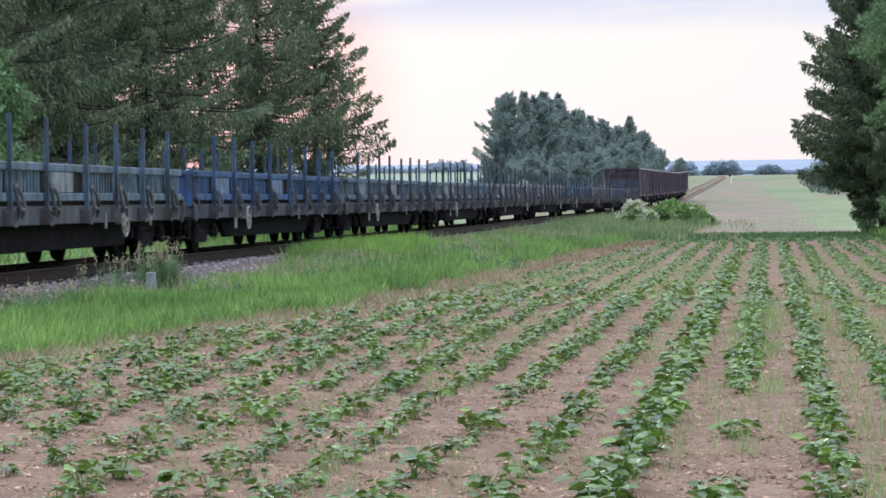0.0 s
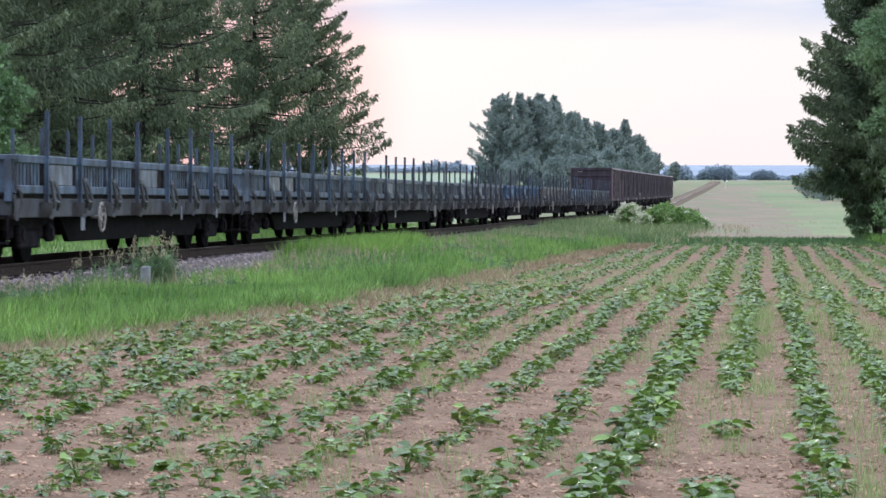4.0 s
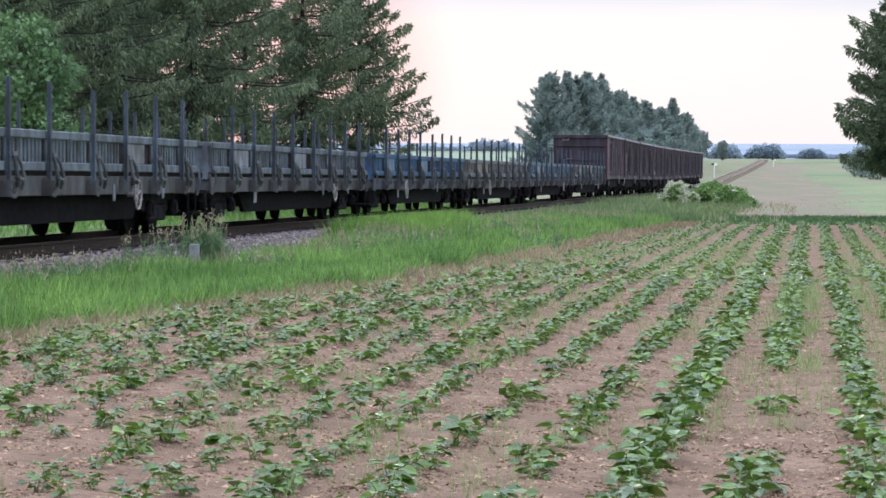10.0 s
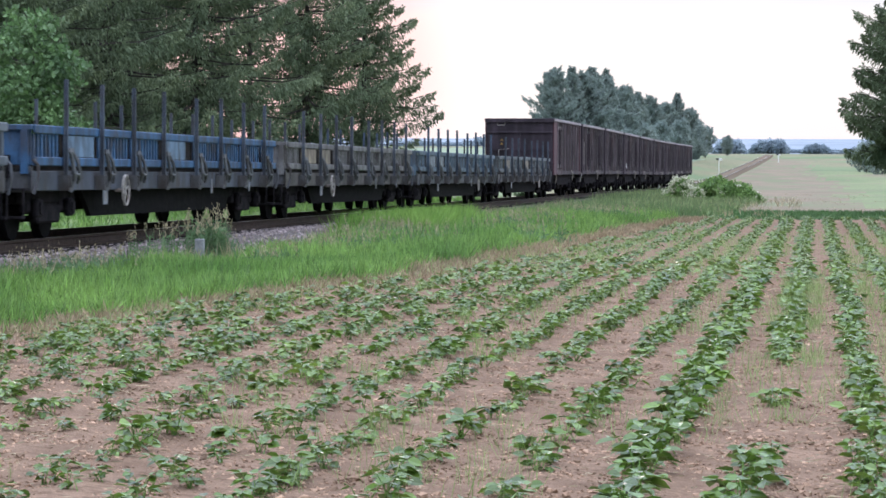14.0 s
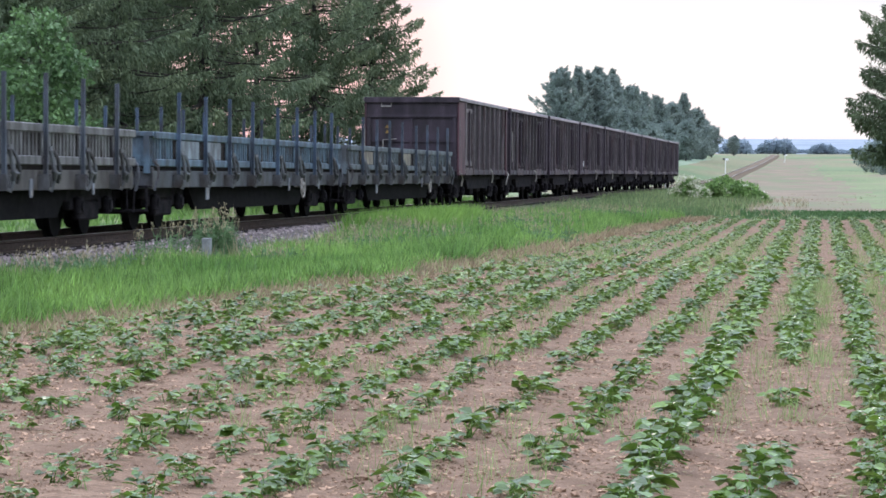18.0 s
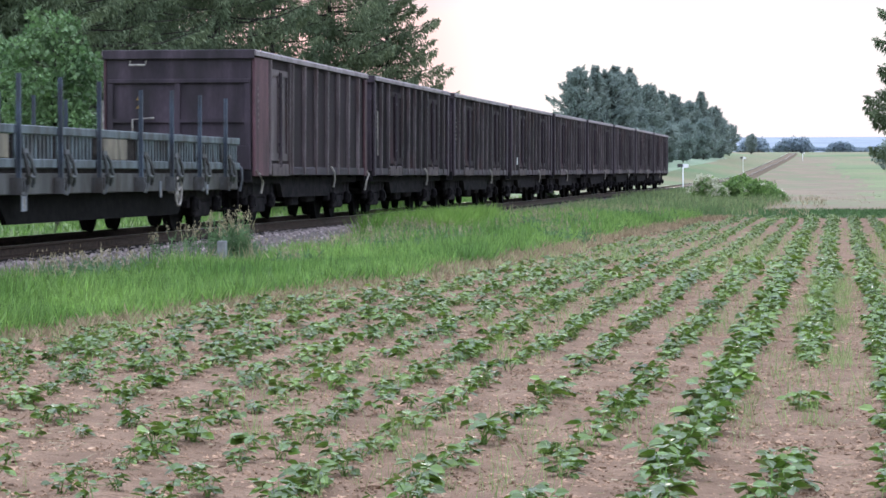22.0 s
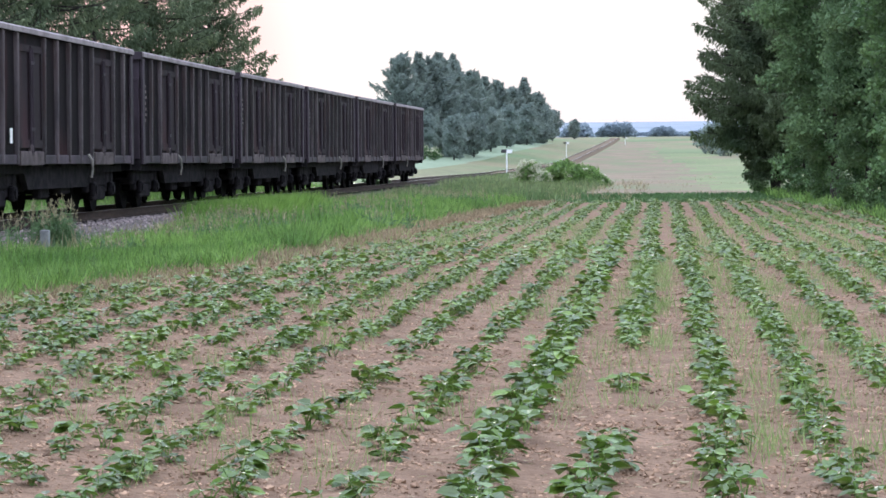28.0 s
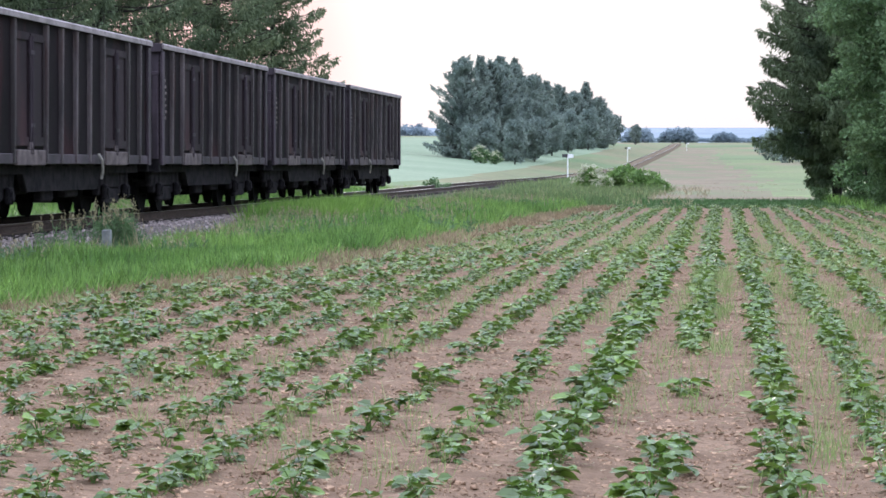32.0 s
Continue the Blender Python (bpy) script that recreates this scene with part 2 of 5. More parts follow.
GRIME = material("grimy_running_gear", (0.0085, 0.0080, 0.0094), (0.026, 0.0225, 0.0245), 6, 50, 0.9, bump=0.4, spec=0.05)
WHEEL = material("wheel_steel", (0.0045, 0.0043, 0.0048), (0.012, 0.011, 0.011), 8, 50, 0.8, bump=0.2, spec=0.03)
PALE = material("pale_chalky_paint", (0.16, 0.145, 0.13), (0.34, 0.31, 0.28), 9, 60, 0.7, bump=0.2, stain=(0.16, 0.11, 0.08), stain_scale=12, stain_at=(0.55, 0.75))
CONCRETE = material("grey_concrete", (0.15, 0.155, 0.16), (0.27, 0.275, 0.28), 9, 80, 0.9, bump=0.4)
WHITE = material("white_enamel", (0.74, 0.74, 0.74), (0.85, 0.85, 0.85), 10, 60, 0.5, bump=0.1)
DARK = material("black_paint", (0.02, 0.02, 0.02), (0.05, 0.05, 0.05), 10, 60, 0.6, bump=0.1)
BARK = material("rough_bark", (0.028, 0.024, 0.022), (0.085, 0.075, 0.066), 5, 40, 0.95, bump=1.0, depth=0.03, stretch=(1, 1, 0.3), spec=0.15)
SPRUCE = material("spruce_needles", (0.078, 0.112, 0.067), (0.205, 0.248, 0.140), 0.45, 5, 0.75, bump=0, island=0.28, through=0.24, spec=0.15)
LEAF = material("broad_leaves", (0.056, 0.118, 0.042), (0.150, 0.245, 0.094), 1.2, 14, 0.6, bump=0, island=0.35, through=0.3)
# darker copy of the spruce needles, with shade put into the colour
SPRUCE_SHADED = material("shade_tinted_spruce_needles", (0.066, 0.096, 0.056), (0.165, 0.205, 0.112), 0.55, 5, 0.75, bump=0, island=0.25, through=0.2, spec=0.15)
LEAF_DARK = material("deep_green_leaves", (0.074, 0.138, 0.062), (0.182, 0.275, 0.130), 0.8, 9, 0.6, bump=0, island=0.25, through=0.38, spec=0.25)
# both far leaf colours carry aerial haze: paler and bluer than real leaves
FAR_HAZE_LEAF = material("haze_tinted_far_foliage", (0.185, 0.236, 0.216), (0.298, 0.350, 0.308), 0.25, 3, 0.8, bump=0, island=0.14, through=0.38, spec=0.1)
HAZE_LEAF = material("haze_tinted_foliage", (0.27, 0.33, 0.375), (0.325, 0.385, 0.425), 0.05, 0.5, 0.9, bump=0, island=0.05, through=0.5, spec=0.0)
BEAN = material("bean_leaves", (0.046, 0.102, 0.012), (0.142, 0.222, 0.032), 2.0, 30, 0.30, bump=0.1, spec=0.72, island=0.42, through=0.27)
BLADE = material("grass_blades", (0.080, 0.172, 0.034), (0.205, 0.332, 0.078), 0.45, 6, 0.6, bump=0, island=0.5, through=0.3)
PALE_GRASS = material("pale_long_grass", (0.090, 0.155, 0.055), (0.210, 0.260, 0.110), 0.35, 6, 0.7, bump=0, island=0.4, through=0.3)
DARK_BLADE = material("dark_rank_grass", (0.045, 0.10, 0.032), (0.10, 0.19, 0.065), 0.6, 6, 0.6, bump=0, island=0.3, through=0.25)
DRY_BLADE = material("dry_grass", (0.20, 0.145, 0.085), (0.36, 0.27, 0.17), 0.8, 6, 0.8, bump=0, island=0.3, through=0.25)
BLOSSOM = material("cream_blossom", (0.50, 0.49, 0.36), (0.66, 0.64, 0.50), 6, 40, 0.8, bump=0, island=0.12, through=0.2)
PALE_WEED = material("pale_weed_grass", (0.17, 0.25, 0.07), (0.30, 0.38, 0.15), 2, 20, 0.7, bump=0, island=0.25, through=0.4)
STRAW = material("seed_heads", (0.24, 0.20, 0.12), (0.42, 0.36, 0.23), 4, 30, 0.8, bump=0, island=0.3, through=0.2)


# ---- building helpers ----
def part(name, bm, mat, parent, label=""):
    """One mesh object from a bmesh, under a thing or a part."""
    me = bpy.data.meshes.new(name)
    bm.to_mesh(me)
    bm.free()
    me.materials.append(mat)
    ob = new(name, me)
    ob.parent = parent
    if label:
        ob["label"] = label
    return ob


def shared(name, me, parent, m=None, color=None):
    """One more object on an existing mesh."""
    ob = new(name, me)
    ob.parent = parent
    if m is not None:
        ob.matrix_basis = m
    if color:
        ob.color = color
    return ob


def thing(name, label, category, group="", kind=""):
    return tagged(new(name), label, category, group, kind)


def box(bm, x0, x1, y0, y1, z0, z1, bev=0.0):
    vs = [bm.verts.new((x, y, z)) for z in (z0, z1) for y in (y0, y1) for x in (x0, x1)]
    fs = [bm.faces.new([vs[i] for i in q]) for q in ((0, 2, 3, 1), (4, 5, 7, 6), (0, 1, 5, 4), (2, 6, 7, 3), (0, 4, 6, 2), (1, 3, 7, 5))]
    if bev:
        es = list({e for f in fs for e in f.edges})
        bmesh.ops.bevel(bm, geom=es, offset=bev, segments=1, affect="EDGES")
    return bm


def tube(bm, pts, r, sides=8, r_end=None):
    """A round bar along a list of points."""
    pts = [Vector(p) for p in pts]
    rings = []
    for i, p in enumerate(pts):
        d = (pts[min(i + 1, len(pts) - 1)] - pts[max(i - 1, 0)]).normalized()
        a = d.orthogonal().normalized()
        b = d.cross(a)
        rr = r if r_end is None else r + (r_end - r) * i / (len(pts) - 1)
        rings.append([bm.verts.new(p + rr * (math.cos(k * math.tau / sides) * a + math.sin(k * math.tau / sides) * b)) for k in range(sides)])
    for q, s in zip(rings, rings[1:]):
        for k in range(sides):
            # keep rings aligned by nearest start vertex
            bm.faces.new((q[k], q[(k + 1) % sides], s[(k + 1) % sides], s[k]))
    bm.faces.new(rings[0][::-1])
    bm.faces.new(rings[-1])
    return bm


def mesh_np(name, verts, faces, mats, idx=None, smooth=False):
    me = bpy.data.meshes.new(name)
    me.from_pydata(np.asarray(verts, float).tolist(), [], np.asarray(faces).tolist() if not isinstance(faces, list) else faces)
    for m in mats:
        me.materials.append(m)
    if idx is not None:
        me.polygons.foreach_set("material_index", np.asarray(idx, np.int32))
    if smooth:
        me.polygons.foreach_set("use_smooth", np.ones(len(me.polygons), bool))
    me.update()
    return me


# ---- the lie of the land ----
KNOT = (0, 50, 100, 150, 200, 260, 330, 420, 700)
HEAD = (0.0614, 0.0171, 0.0088, 0.0095, 0.0088, 0.0101, 0.0072, 0.0077, 0.0174)
RAIL_Z = (0.52, 0.30, 0.05, -0.09, -0.34, -0.40, -0.40, 0.60, 3.55)
_s = np.arange(-420, 701, 2.0)


def _smooth(v):
    return np.convolve(np.pad(v, 7, mode="edge"), np.ones(15) / 15, "valid")


_h = _smooth(np.interp(_s, KNOT, HEAD))
_i0 = int(np.searchsorted(_s, 0))
_x, _y = np.cumsum(-np.sin(_h) * 2), np.cumsum(np.cos(_h) * 2)
_x, _y = _x - _x[_i0] - 10.85, _y - _y[_i0]
_z = _smooth(np.interp(_s, KNOT, RAIL_Z))


def track(s):
    """Middle of the track at rail height, and its heading to the left of north."""
    return np.interp(s, _s, _x), np.interp(s, _s, _y), np.interp(s, _s, _z), np.interp(s, _s, _h)


def on_track(s, lat, up):
    x, y, z, h = track(s)
    return x + math.cos(h) * lat, y + math.sin(h) * lat, z + up


def track_x(y):
    return np.interp(y, _y, _x)


def rail_z(y):
    return np.interp(y, _y, _z)


GY = (-400, 0, 40, 90, 150, 200, 260, 330, 420, 700, 780, 1100, 1600, 2600, 3200, 4200)
GZ = (0, 0, 0, -0.18, -0.45, -0.72, -0.80, -0.80, 0.10, 3.0, 3.4, 4.8, 6.2, 12.0, 26.0, 36.0)


def ground_z(x, y):
    g = np.interp(y, GY, GZ)
    # the meadow beyond the line climbs away from it
    left = np.clip(track_x(y) - 6 - x, 0, 60)
    g = g + np.clip((np.asarray(y) - 120) / 120, 0, 1) * np.clip(left * 0.085, 0, 2.2) * np.clip((900 - np.asarray(y)) / 300, 0, 1)
    # far along, the bank on the other side of the line stands higher than the rails
    rise = np.clip((track_x(y) - 2.6 - x) * 0.20, 0, 0.7)
    g = g + rise * np.clip((np.asarray(y) - 230) / 140, 0, 1) * np.clip((760 - np.asarray(y)) / 200, 0, 1)
    # shallow ditch between the bank and the field
    e = x - track_x(y)
    g = g - 0.10 * np.exp(-(((e - 4.3) / 1.15) ** 2)) * np.clip((66 - np.asarray(y)) / 14, 0, 1)
    # low bank that carries the track
    d = np.abs(x - track_x(y))
    bank = rail_z(y) - 0.42
    k = np.clip((4.2 - d) / 1.9, 0, 1) * np.clip((715 - np.asarray(y)) / 30, 0, 1)
    k = k * k * (3 - 2 * k)
    return g + (bank - g) * k


EDGE_Y, EDGE_X = (0, 25, 30, 36, 50, 65, 86), (-7.8, -7.3, -6.5, -5.4, -5.1, -4.9, -4.3)
ROW0, PITCH = 0.13, 0.525
FIELD_END = 83.0


def row_bend(y):
    """The sown rows drift to the left as they run away."""
    return -0.005 * (y - 12) - 0.007 * np.maximum(0, y - 22)


def field_left(y):
    return np.interp(y, EDGE_Y, EDGE_X)


def field_right(y):
    return np.interp(y, (0, 66, 87), (3.9, 3.7, 2.4))


# ---- ground, field, track ----
def grid_sheet(name, xs, ys, zf, mats, pick=None):
    X, Y = np.meshgrid(xs, ys)
    Z = zf(X, Y)
    v = np.stack([X.ravel(), Y.ravel(), Z.ravel()], 1)
    nx, ny = len(xs), len(ys)
    a = (np.arange(ny - 1)[:, None] * nx + np.arange(nx - 1)[None]).ravel()
    f = np.stack([a, a + 1, a + nx + 1, a + nx], 1)
    idx = None
    if pick is not None:
        c = v[f].mean(1)
        idx = pick(c[:, 0], c[:, 1])
    return new(name, mesh_np(name, v, f, mats, idx, smooth=True))


def ground_pick(x, y):
    i = np.zeros(len(x), np.int32)
    i[(y > 128)] = 1
    i[(x < track_x(y) - 9) & (y > 105) & (y < 520)] = 2
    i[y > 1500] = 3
    wob = np.array([noise.noise((a * 0.25, b * 0.03, 1.0)) for a, b in zip(x, y)])
    edge = np.interp(y, (98, 130, 170, 320, 500), (3.0, 1.0, -0.5, -1.5, -8.0)) + 2.6 * wob + np.random.default_rng(17).normal(0, 0.9, len(x))
    i[(y > 98) & (y < 620) & (x > track_x(y) + 1.5) & (x < edge)] = 4
    i[(y > 118) & (y < 430) & (x >= edge)] = 5
    return i


def bumpy(x, y):
    return ground_z(x, y) - 0.03 * ((x > field_left(y) - 0.5) & (x < field_right(y) + 0.5) & (y < FIELD_END + 1))


gx = np.concatenate([-np.geomspace(2500, 32, 26), np.arange(-30, 12.1, 0.6), np.geomspace(14, 2500, 26)])
gy = np.concatenate([-np.geomspace(420, 12, 10), np.arange(-8, 170, 2.0), np.arange(172, 440, 6.0), np.geomspace(446, 4400, 48)])
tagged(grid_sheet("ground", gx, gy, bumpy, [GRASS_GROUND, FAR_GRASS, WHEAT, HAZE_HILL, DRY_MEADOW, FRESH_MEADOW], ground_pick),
       "green meadow and verge rolling away to hills coloured with blue haze", "ground", kind="structure")


def soil_z(X, Y):
    w = 0.5 + 0.5 * np.cos((X - ROW0 - row_bend(Y)) / PITCH * math.tau)
    n = np.array([noise.noise((x * 3.1, y * 1.9, 0)) + 0.6 * noise.noise((x * 9, y * 6, 4)) for x, y in zip(X.ravel(), Y.ravel())]).reshape(X.shape)
    return ground_z(X, Y) + 0.012 + 0.022 * w + 0.016 * n


us = np.linspace(0, 1, 116)
ysoil = np.concatenate([np.arange(-4, 10, 1.0), np.arange(10, 40, 0.16), np.arange(40, FIELD_END + 0.3, 0.6)])
U, Y = np.meshgrid(us, ysoil)
X = field_left(Y) + (field_right(Y) - field_left(Y)) * U
Z = soil_z(X, Y)
a = (np.arange(len(ysoil) - 1)[:, None] * len(us) + np.arange(len(us) - 1)[None]).ravel()
tagged(new("field_soil", mesh_np("field_soil", np.stack([X.ravel(), Y.ravel(), Z.ravel()], 1), np.stack([a, a + 1, a + len(us) + 1, a + len(us)], 1), [SOIL], smooth=True)),
       "dry pinkish-brown crumbly soil of the bean field", "soil", kind="structure")


def sweep(name, prof, s0, s1, step, mat, parent, smooth=False):
    """A profile of (across, up) carried along the track."""
    ss = np.arange(s0, s1 + 0.1, step)
    v = [on_track(s, a, b) for s in ss for a, b in prof]
    n = len(prof)
    f = [(i * n + k, i * n + (k + 1) % n, (i + 1) * n + (k + 1) % n, (i + 1) * n + k) for i in range(len(ss) - 1) for k in range(n)]
    ob = new(name, mesh_np(name, v, f, [mat], smooth=smooth))
    ob.parent = parent
    return ob


railway = thing("railway_track", "single railway track with rusty rails on stone ballast", "railway track", kind="structure")
sweep("ballast", [(-2.3, -0.62), (-1.55, -0.20), (1.55, -0.20), (2.3, -0.62)], -120, 206, 4, BALLAST, railway)
sweep("ballast", [(-1.3, -0.42), (-0.95, -0.08), (0.95, -0.08), (1.3, -0.42)], 206, 690, 4, FAR_BALLAST, railway)
for side in (-1, 1):
    c = side * 0.7535
    prof = [(c - 0.07, -0.17), (c + 0.07, -0.17), (c + 0.07, -0.15), (c + 0.012, -0.13), (c + 0.012, -0.045), (c + 0.036, -0.035), (c + 0.036, -0.003),
            (c - 0.036, -0.003), (c - 0.036, -0.035), (c - 0.012, -0.045), (c - 0.012, -0.13), (c - 0.07, -0.15)]
    r = sweep("rail", prof[::-1], -120, 690, 4, RAIL_STEEL, railway)
    sweep("rail_head", [(c - 0.028, -0.002), (c - 0.028, 0.0), (c + 0.028, 0.0), (c + 0.028, -0.002)], -120, 690, 4, RAIL_TOP, r)


# ---- wagons ----
def disc(bm, x0, x1, r, y=0.0, z=0.0, sides=20, dish=0.0):
    """A wheel-like disc whose axis lies across the track."""
    rims = []
    for x in (x0, x1):
        rims.append([bm.verts.new((x, y + r * math.cos(k * math.tau / sides), z + r * math.sin(k * math.tau / sides))) for k in range(sides)])
    for k in range(sides):
        bm.faces.new((rims[0][k], rims[1][k], rims[1][(k + 1) % sides], rims[0][(k + 1) % sides]))
    for rim, x, sgn in ((rims[0], x0 + dish, 1), (rims[1], x1 - dish, -1)):
        c = bm.verts.new((x, y, z))
        for k in range(sides):
            tri = (c, rim[k], rim[(k + 1) % sides])
            bm.faces.new(tri if sgn > 0 else tri[::-1])
    return bm


WHEEL_R = 0.46


def make_bogie(wagon, y):
    bm = bmesh.new()
    for sx in (-1, 1):
        x0, x1 = sorted((sx * 0.98, sx * 1.10))
        # side frame with raised middle over the springs
        box(bm, x0, x1, -1.48, 1.48, 0.52, 0.84, 0.03)
        box(bm, x0, x1, -0.62, 0.62, 0.24, 0.52, 0.03)
        for sy in (-1, 1):
            box(bm, x0, x1, sy * 0.9 - 0.34, sy * 0.9 + 0.34, 0.40, 0.58, 0.02)
    box(bm, -1.05, 1.05, -0.22, 0.22, 0.50, 0.86, 0.02)
    for sy in (-1, 1):
        box(bm, -1.0, 1.0, sy * 1.28 - 0.05, sy * 1.28 + 0.05, 0.52, 0.66, 0.01)
        # brake beam and hanging shoes
        box(bm, -0.9, 0.9, sy * 0.32 - 0.04, sy * 0.32 + 0.04, 0.26, 0.34)
        for sx in (-1, 1):
            box(bm, sx * 0.75 - 0.05, sx * 0.75 + 0.05, sy * 0.40 - 0.05, sy * 0.40 + 0.05, 0.25, 0.62)
    bogie = part("bogie", bm, GRIME, wagon, "black grimy cast steel bogie frame")
    bogie.location = (0, y, 0)
    for sx in (-1, 1):
        for sy in (-1, 1):
            bm = bmesh.new()
            x0, x1 = sorted((sx * 1.105, sx * 1.21))
            box(bm, x0, x1, sy * 0.9 - 0.15, sy * 0.9 + 0.15, 0.33, 0.60, 0.03)
            tube(bm, [(sx * 1.20, sy * 0.9, WHEEL_R), (sx * 1.235, sy * 0.9, WHEEL_R)], 0.09, 10)
            part("axle_box", bm, GRIME, bogie)
            for k in (-0.24, 0.24):
                bm = bmesh.new()
                tube(bm, [(sx * 1.05, sy * 0.9 + k, 0.58), (sx * 1.05, sy * 0.9 + k, 0.80)], 0.075, 8)
                part("spring", bm, GRIME, bogie)
    for sy in (-1, 1):
        bm = bmesh.new()
        for sx in (-1, 1):
            disc(bm, sx * 0.735 - 0.065, sx * 0.735 + 0.065, WHEEL_R, dish=0.03)
            disc(bm, sx * 0.69 - 0.015, sx * 0.69 + 0.015, WHEEL_R + 0.028)
        tube(bm, [(-1.1, 0, 0), (1.1, 0, 0)], 0.085, 10)
        ws = part("wheelset", bm, WHEEL, bogie)
        ws.location = (0, sy * 0.9, WHEEL_R)
    return bogie


def make_buffers(wagon, end, reach):
    """Buffers, coupling and hose at both ends; reach is how far the buffers stand out."""
    for sy in (-1, 1):
        for sx in (-1, 1):
            bm = bmesh.new()
            tube(bm, [(sx * 0.875, sy * end, 1.05), (sx * 0.875, sy * (end + 0.590 * reach), 1.05)], 0.10, 12, 0.085)
            box(bm, sx * 0.875 - 0.17, sx * 0.875 + 0.17, sy * (end + 0.02) - 0.02, sy * (end + 0.02) + 0.02, 0.89, 1.21)
            b = part("buffer", bm, GRIME, wagon)
            bm = bmesh.new()
            tube(bm, [(sx * 0.875, sy * (end + 0.590 * reach), 1.05), (sx * 0.875, sy * (end + 0.918 * reach), 1.05), (sx * 0.875, sy * (end + 0.984 * reach), 1.05)], 0.055, 12, 0.09)
            tube(bm, [(sx * 0.875, sy * (end + 0.934 * reach), 1.05), (sx * 0.875, sy * (end + 1.000 * reach), 1.05)], 0.225, 16)
            part("buffer_head", bm, GRIME, b)
        bm = bmesh.new()
        tube(bm, [(0, sy * (end - 0.1), 1.03), (0, sy * (end + 0.40), 1.03), (0.02, sy * (end + 0.58), 0.90), (0, sy * (end + 0.918 * reach), 0.70)], 0.045, 8)
        part("coupling", bm, GRIME, wagon)
        bm = bmesh.new()
        tube(bm, [(0.35, sy * (end + 0.02), 0.98), (0.38, sy * (end + 0.22), 0.80), (0.34, sy * (end + 0.40), 0.62), (0.3, sy * (end + 0.62), 0.66)], 0.026, 7)
        part("brake_hose", bm, DARK, wagon)


def make_flat_wagon(second_plate, brake_at):
    w = thing("flat_wagon", "four-axle flat wagon with low dropsides and stakes", "freight wagon", "wagons of the passing goods train")
    half = 9.33
    bm = bmesh.new()
    box(bm, -1.29, 1.29, -half, half, 1.13, 1.22)
    part("floor", bm, SLEEPER, w, "dark worn plank floor")
    for sx in (-1, 1):
        bm = bmesh.new()
        x0, x1 = sorted((sx * 1.28, sx * 1.345))
        box(bm, x0, x1, -half, half, 0.86, 1.14, 0.01)
        sb = part("sole_bar", bm, PAINT, w, "long weathered side sill")
        sb.color = (0.2, 0.19, 0.18, 1)
        bm = bmesh.new()
        # fish-bellied truss below the sole bar
        a, b = sorted((sx * 1.08, sx * 1.16))
        v = []
        for y, z in ((-5.9, 0.92), (-5.2, 0.46), (5.2, 0.46), (5.9, 0.92)):
            v.append((bm.verts.new((a, y, z)), bm.verts.new((b, y, z)), bm.verts.new((b, y, 1.14)), bm.verts.new((a, y, 1.14))))
        for p, q in zip(v, v[1:]):
            for k in range(4):
                bm.faces.new((p[k], p[(k + 1) % 4], q[(k + 1) % 4], q[k]))
        part("truss", bm, WHEEL, w, "black fish-bellied truss girder")
    for sy in (-1, 1):
        bm = bmesh.new()
        y0, y1 = sorted((sy * (half - 0.12), sy * half))
        box(bm, -1.34, 1.34, y0, y1, 0.84, 1.20, 0.01)
        hs = part("headstock", bm, PAINT, w)
        hs.color = (0.16, 0.155, 0.15, 1)
        bm = bmesh.new()
        y0, y1 = sorted((sy * (half - 0.02), sy * (half - 0.07)))
        box(bm, -1.33, 1.33, y0, y1, 1.22, 1.74, 0.008)
        for x in (-1.25, -0.62, 0, 0.62, 1.25):
            a, b = sorted((sy * (half - 0.02), sy * (half + 0.05)))
            box(bm, x - 0.05, x + 0.05, a, b, 1.10, 1.72)
        a, b = sorted((sy * (half - 0.08), sy * (half + 0.045)))
        box(bm, -1.36, 1.36, a, b, 1.70, 1.78, 0.01)
        part("end_board", bm, PAINT, w)
        # end platform of the hand brake and its kicked-up corner iron
        for sx in (-1, 1):
            bm = bmesh.new()
            tube(bm, [(sx * 1.36, sy * (half - 0.02), 1.30), (sx * 1.43, sy * (half - 0.04), 1.22), (sx * 1.44, sy * (half - 0.02), 1.05), (sx * 1.38, sy * (half + 0.02), 0.82)], 0.024, 6)
            part("corner_grip", bm, PAINT, w, "bent grip iron").color = (0.26, 0.26, 0.27, 1)
            bm = bmesh.new()
            tube(bm, [(sx * 1.30, sy * (half + 0.25), 0.88), (sx * 1.30, sy * (half + 0.25), 0.48), (sx * 0.98, sy * (half + 0.25), 0.48), (sx * 0.98, sy * (half + 0.25), 0.88)], 0.02, 6)
            box(bm, sx * 1.14 - 0.16, sx * 1.14 + 0.16, sy * (half + 0.25) - 0.09, sy * (half + 0.25) + 0.09, 0.485, 0.515)
            box(bm, sx * 1.14 - 0.19, sx * 1.14 + 0.19, min(sy * half, sy * (half + 0.27)), max(sy * half, sy * (half + 0.27)), 0.87, 0.90)
            part("shunter_step", bm, GRIME, w, "thin metal step")
    ys = [sg * v for sg, v in ((-1, 7.79), (-1, 5.62), (-1, 3.48), (-1, 1.32), (1, 1.32), (1, 3.48), (1, 5.62), (1, 7.79))]
    ends = [-half + 0.03] + ys + [half - 0.03]
    rng = random.Random(3)
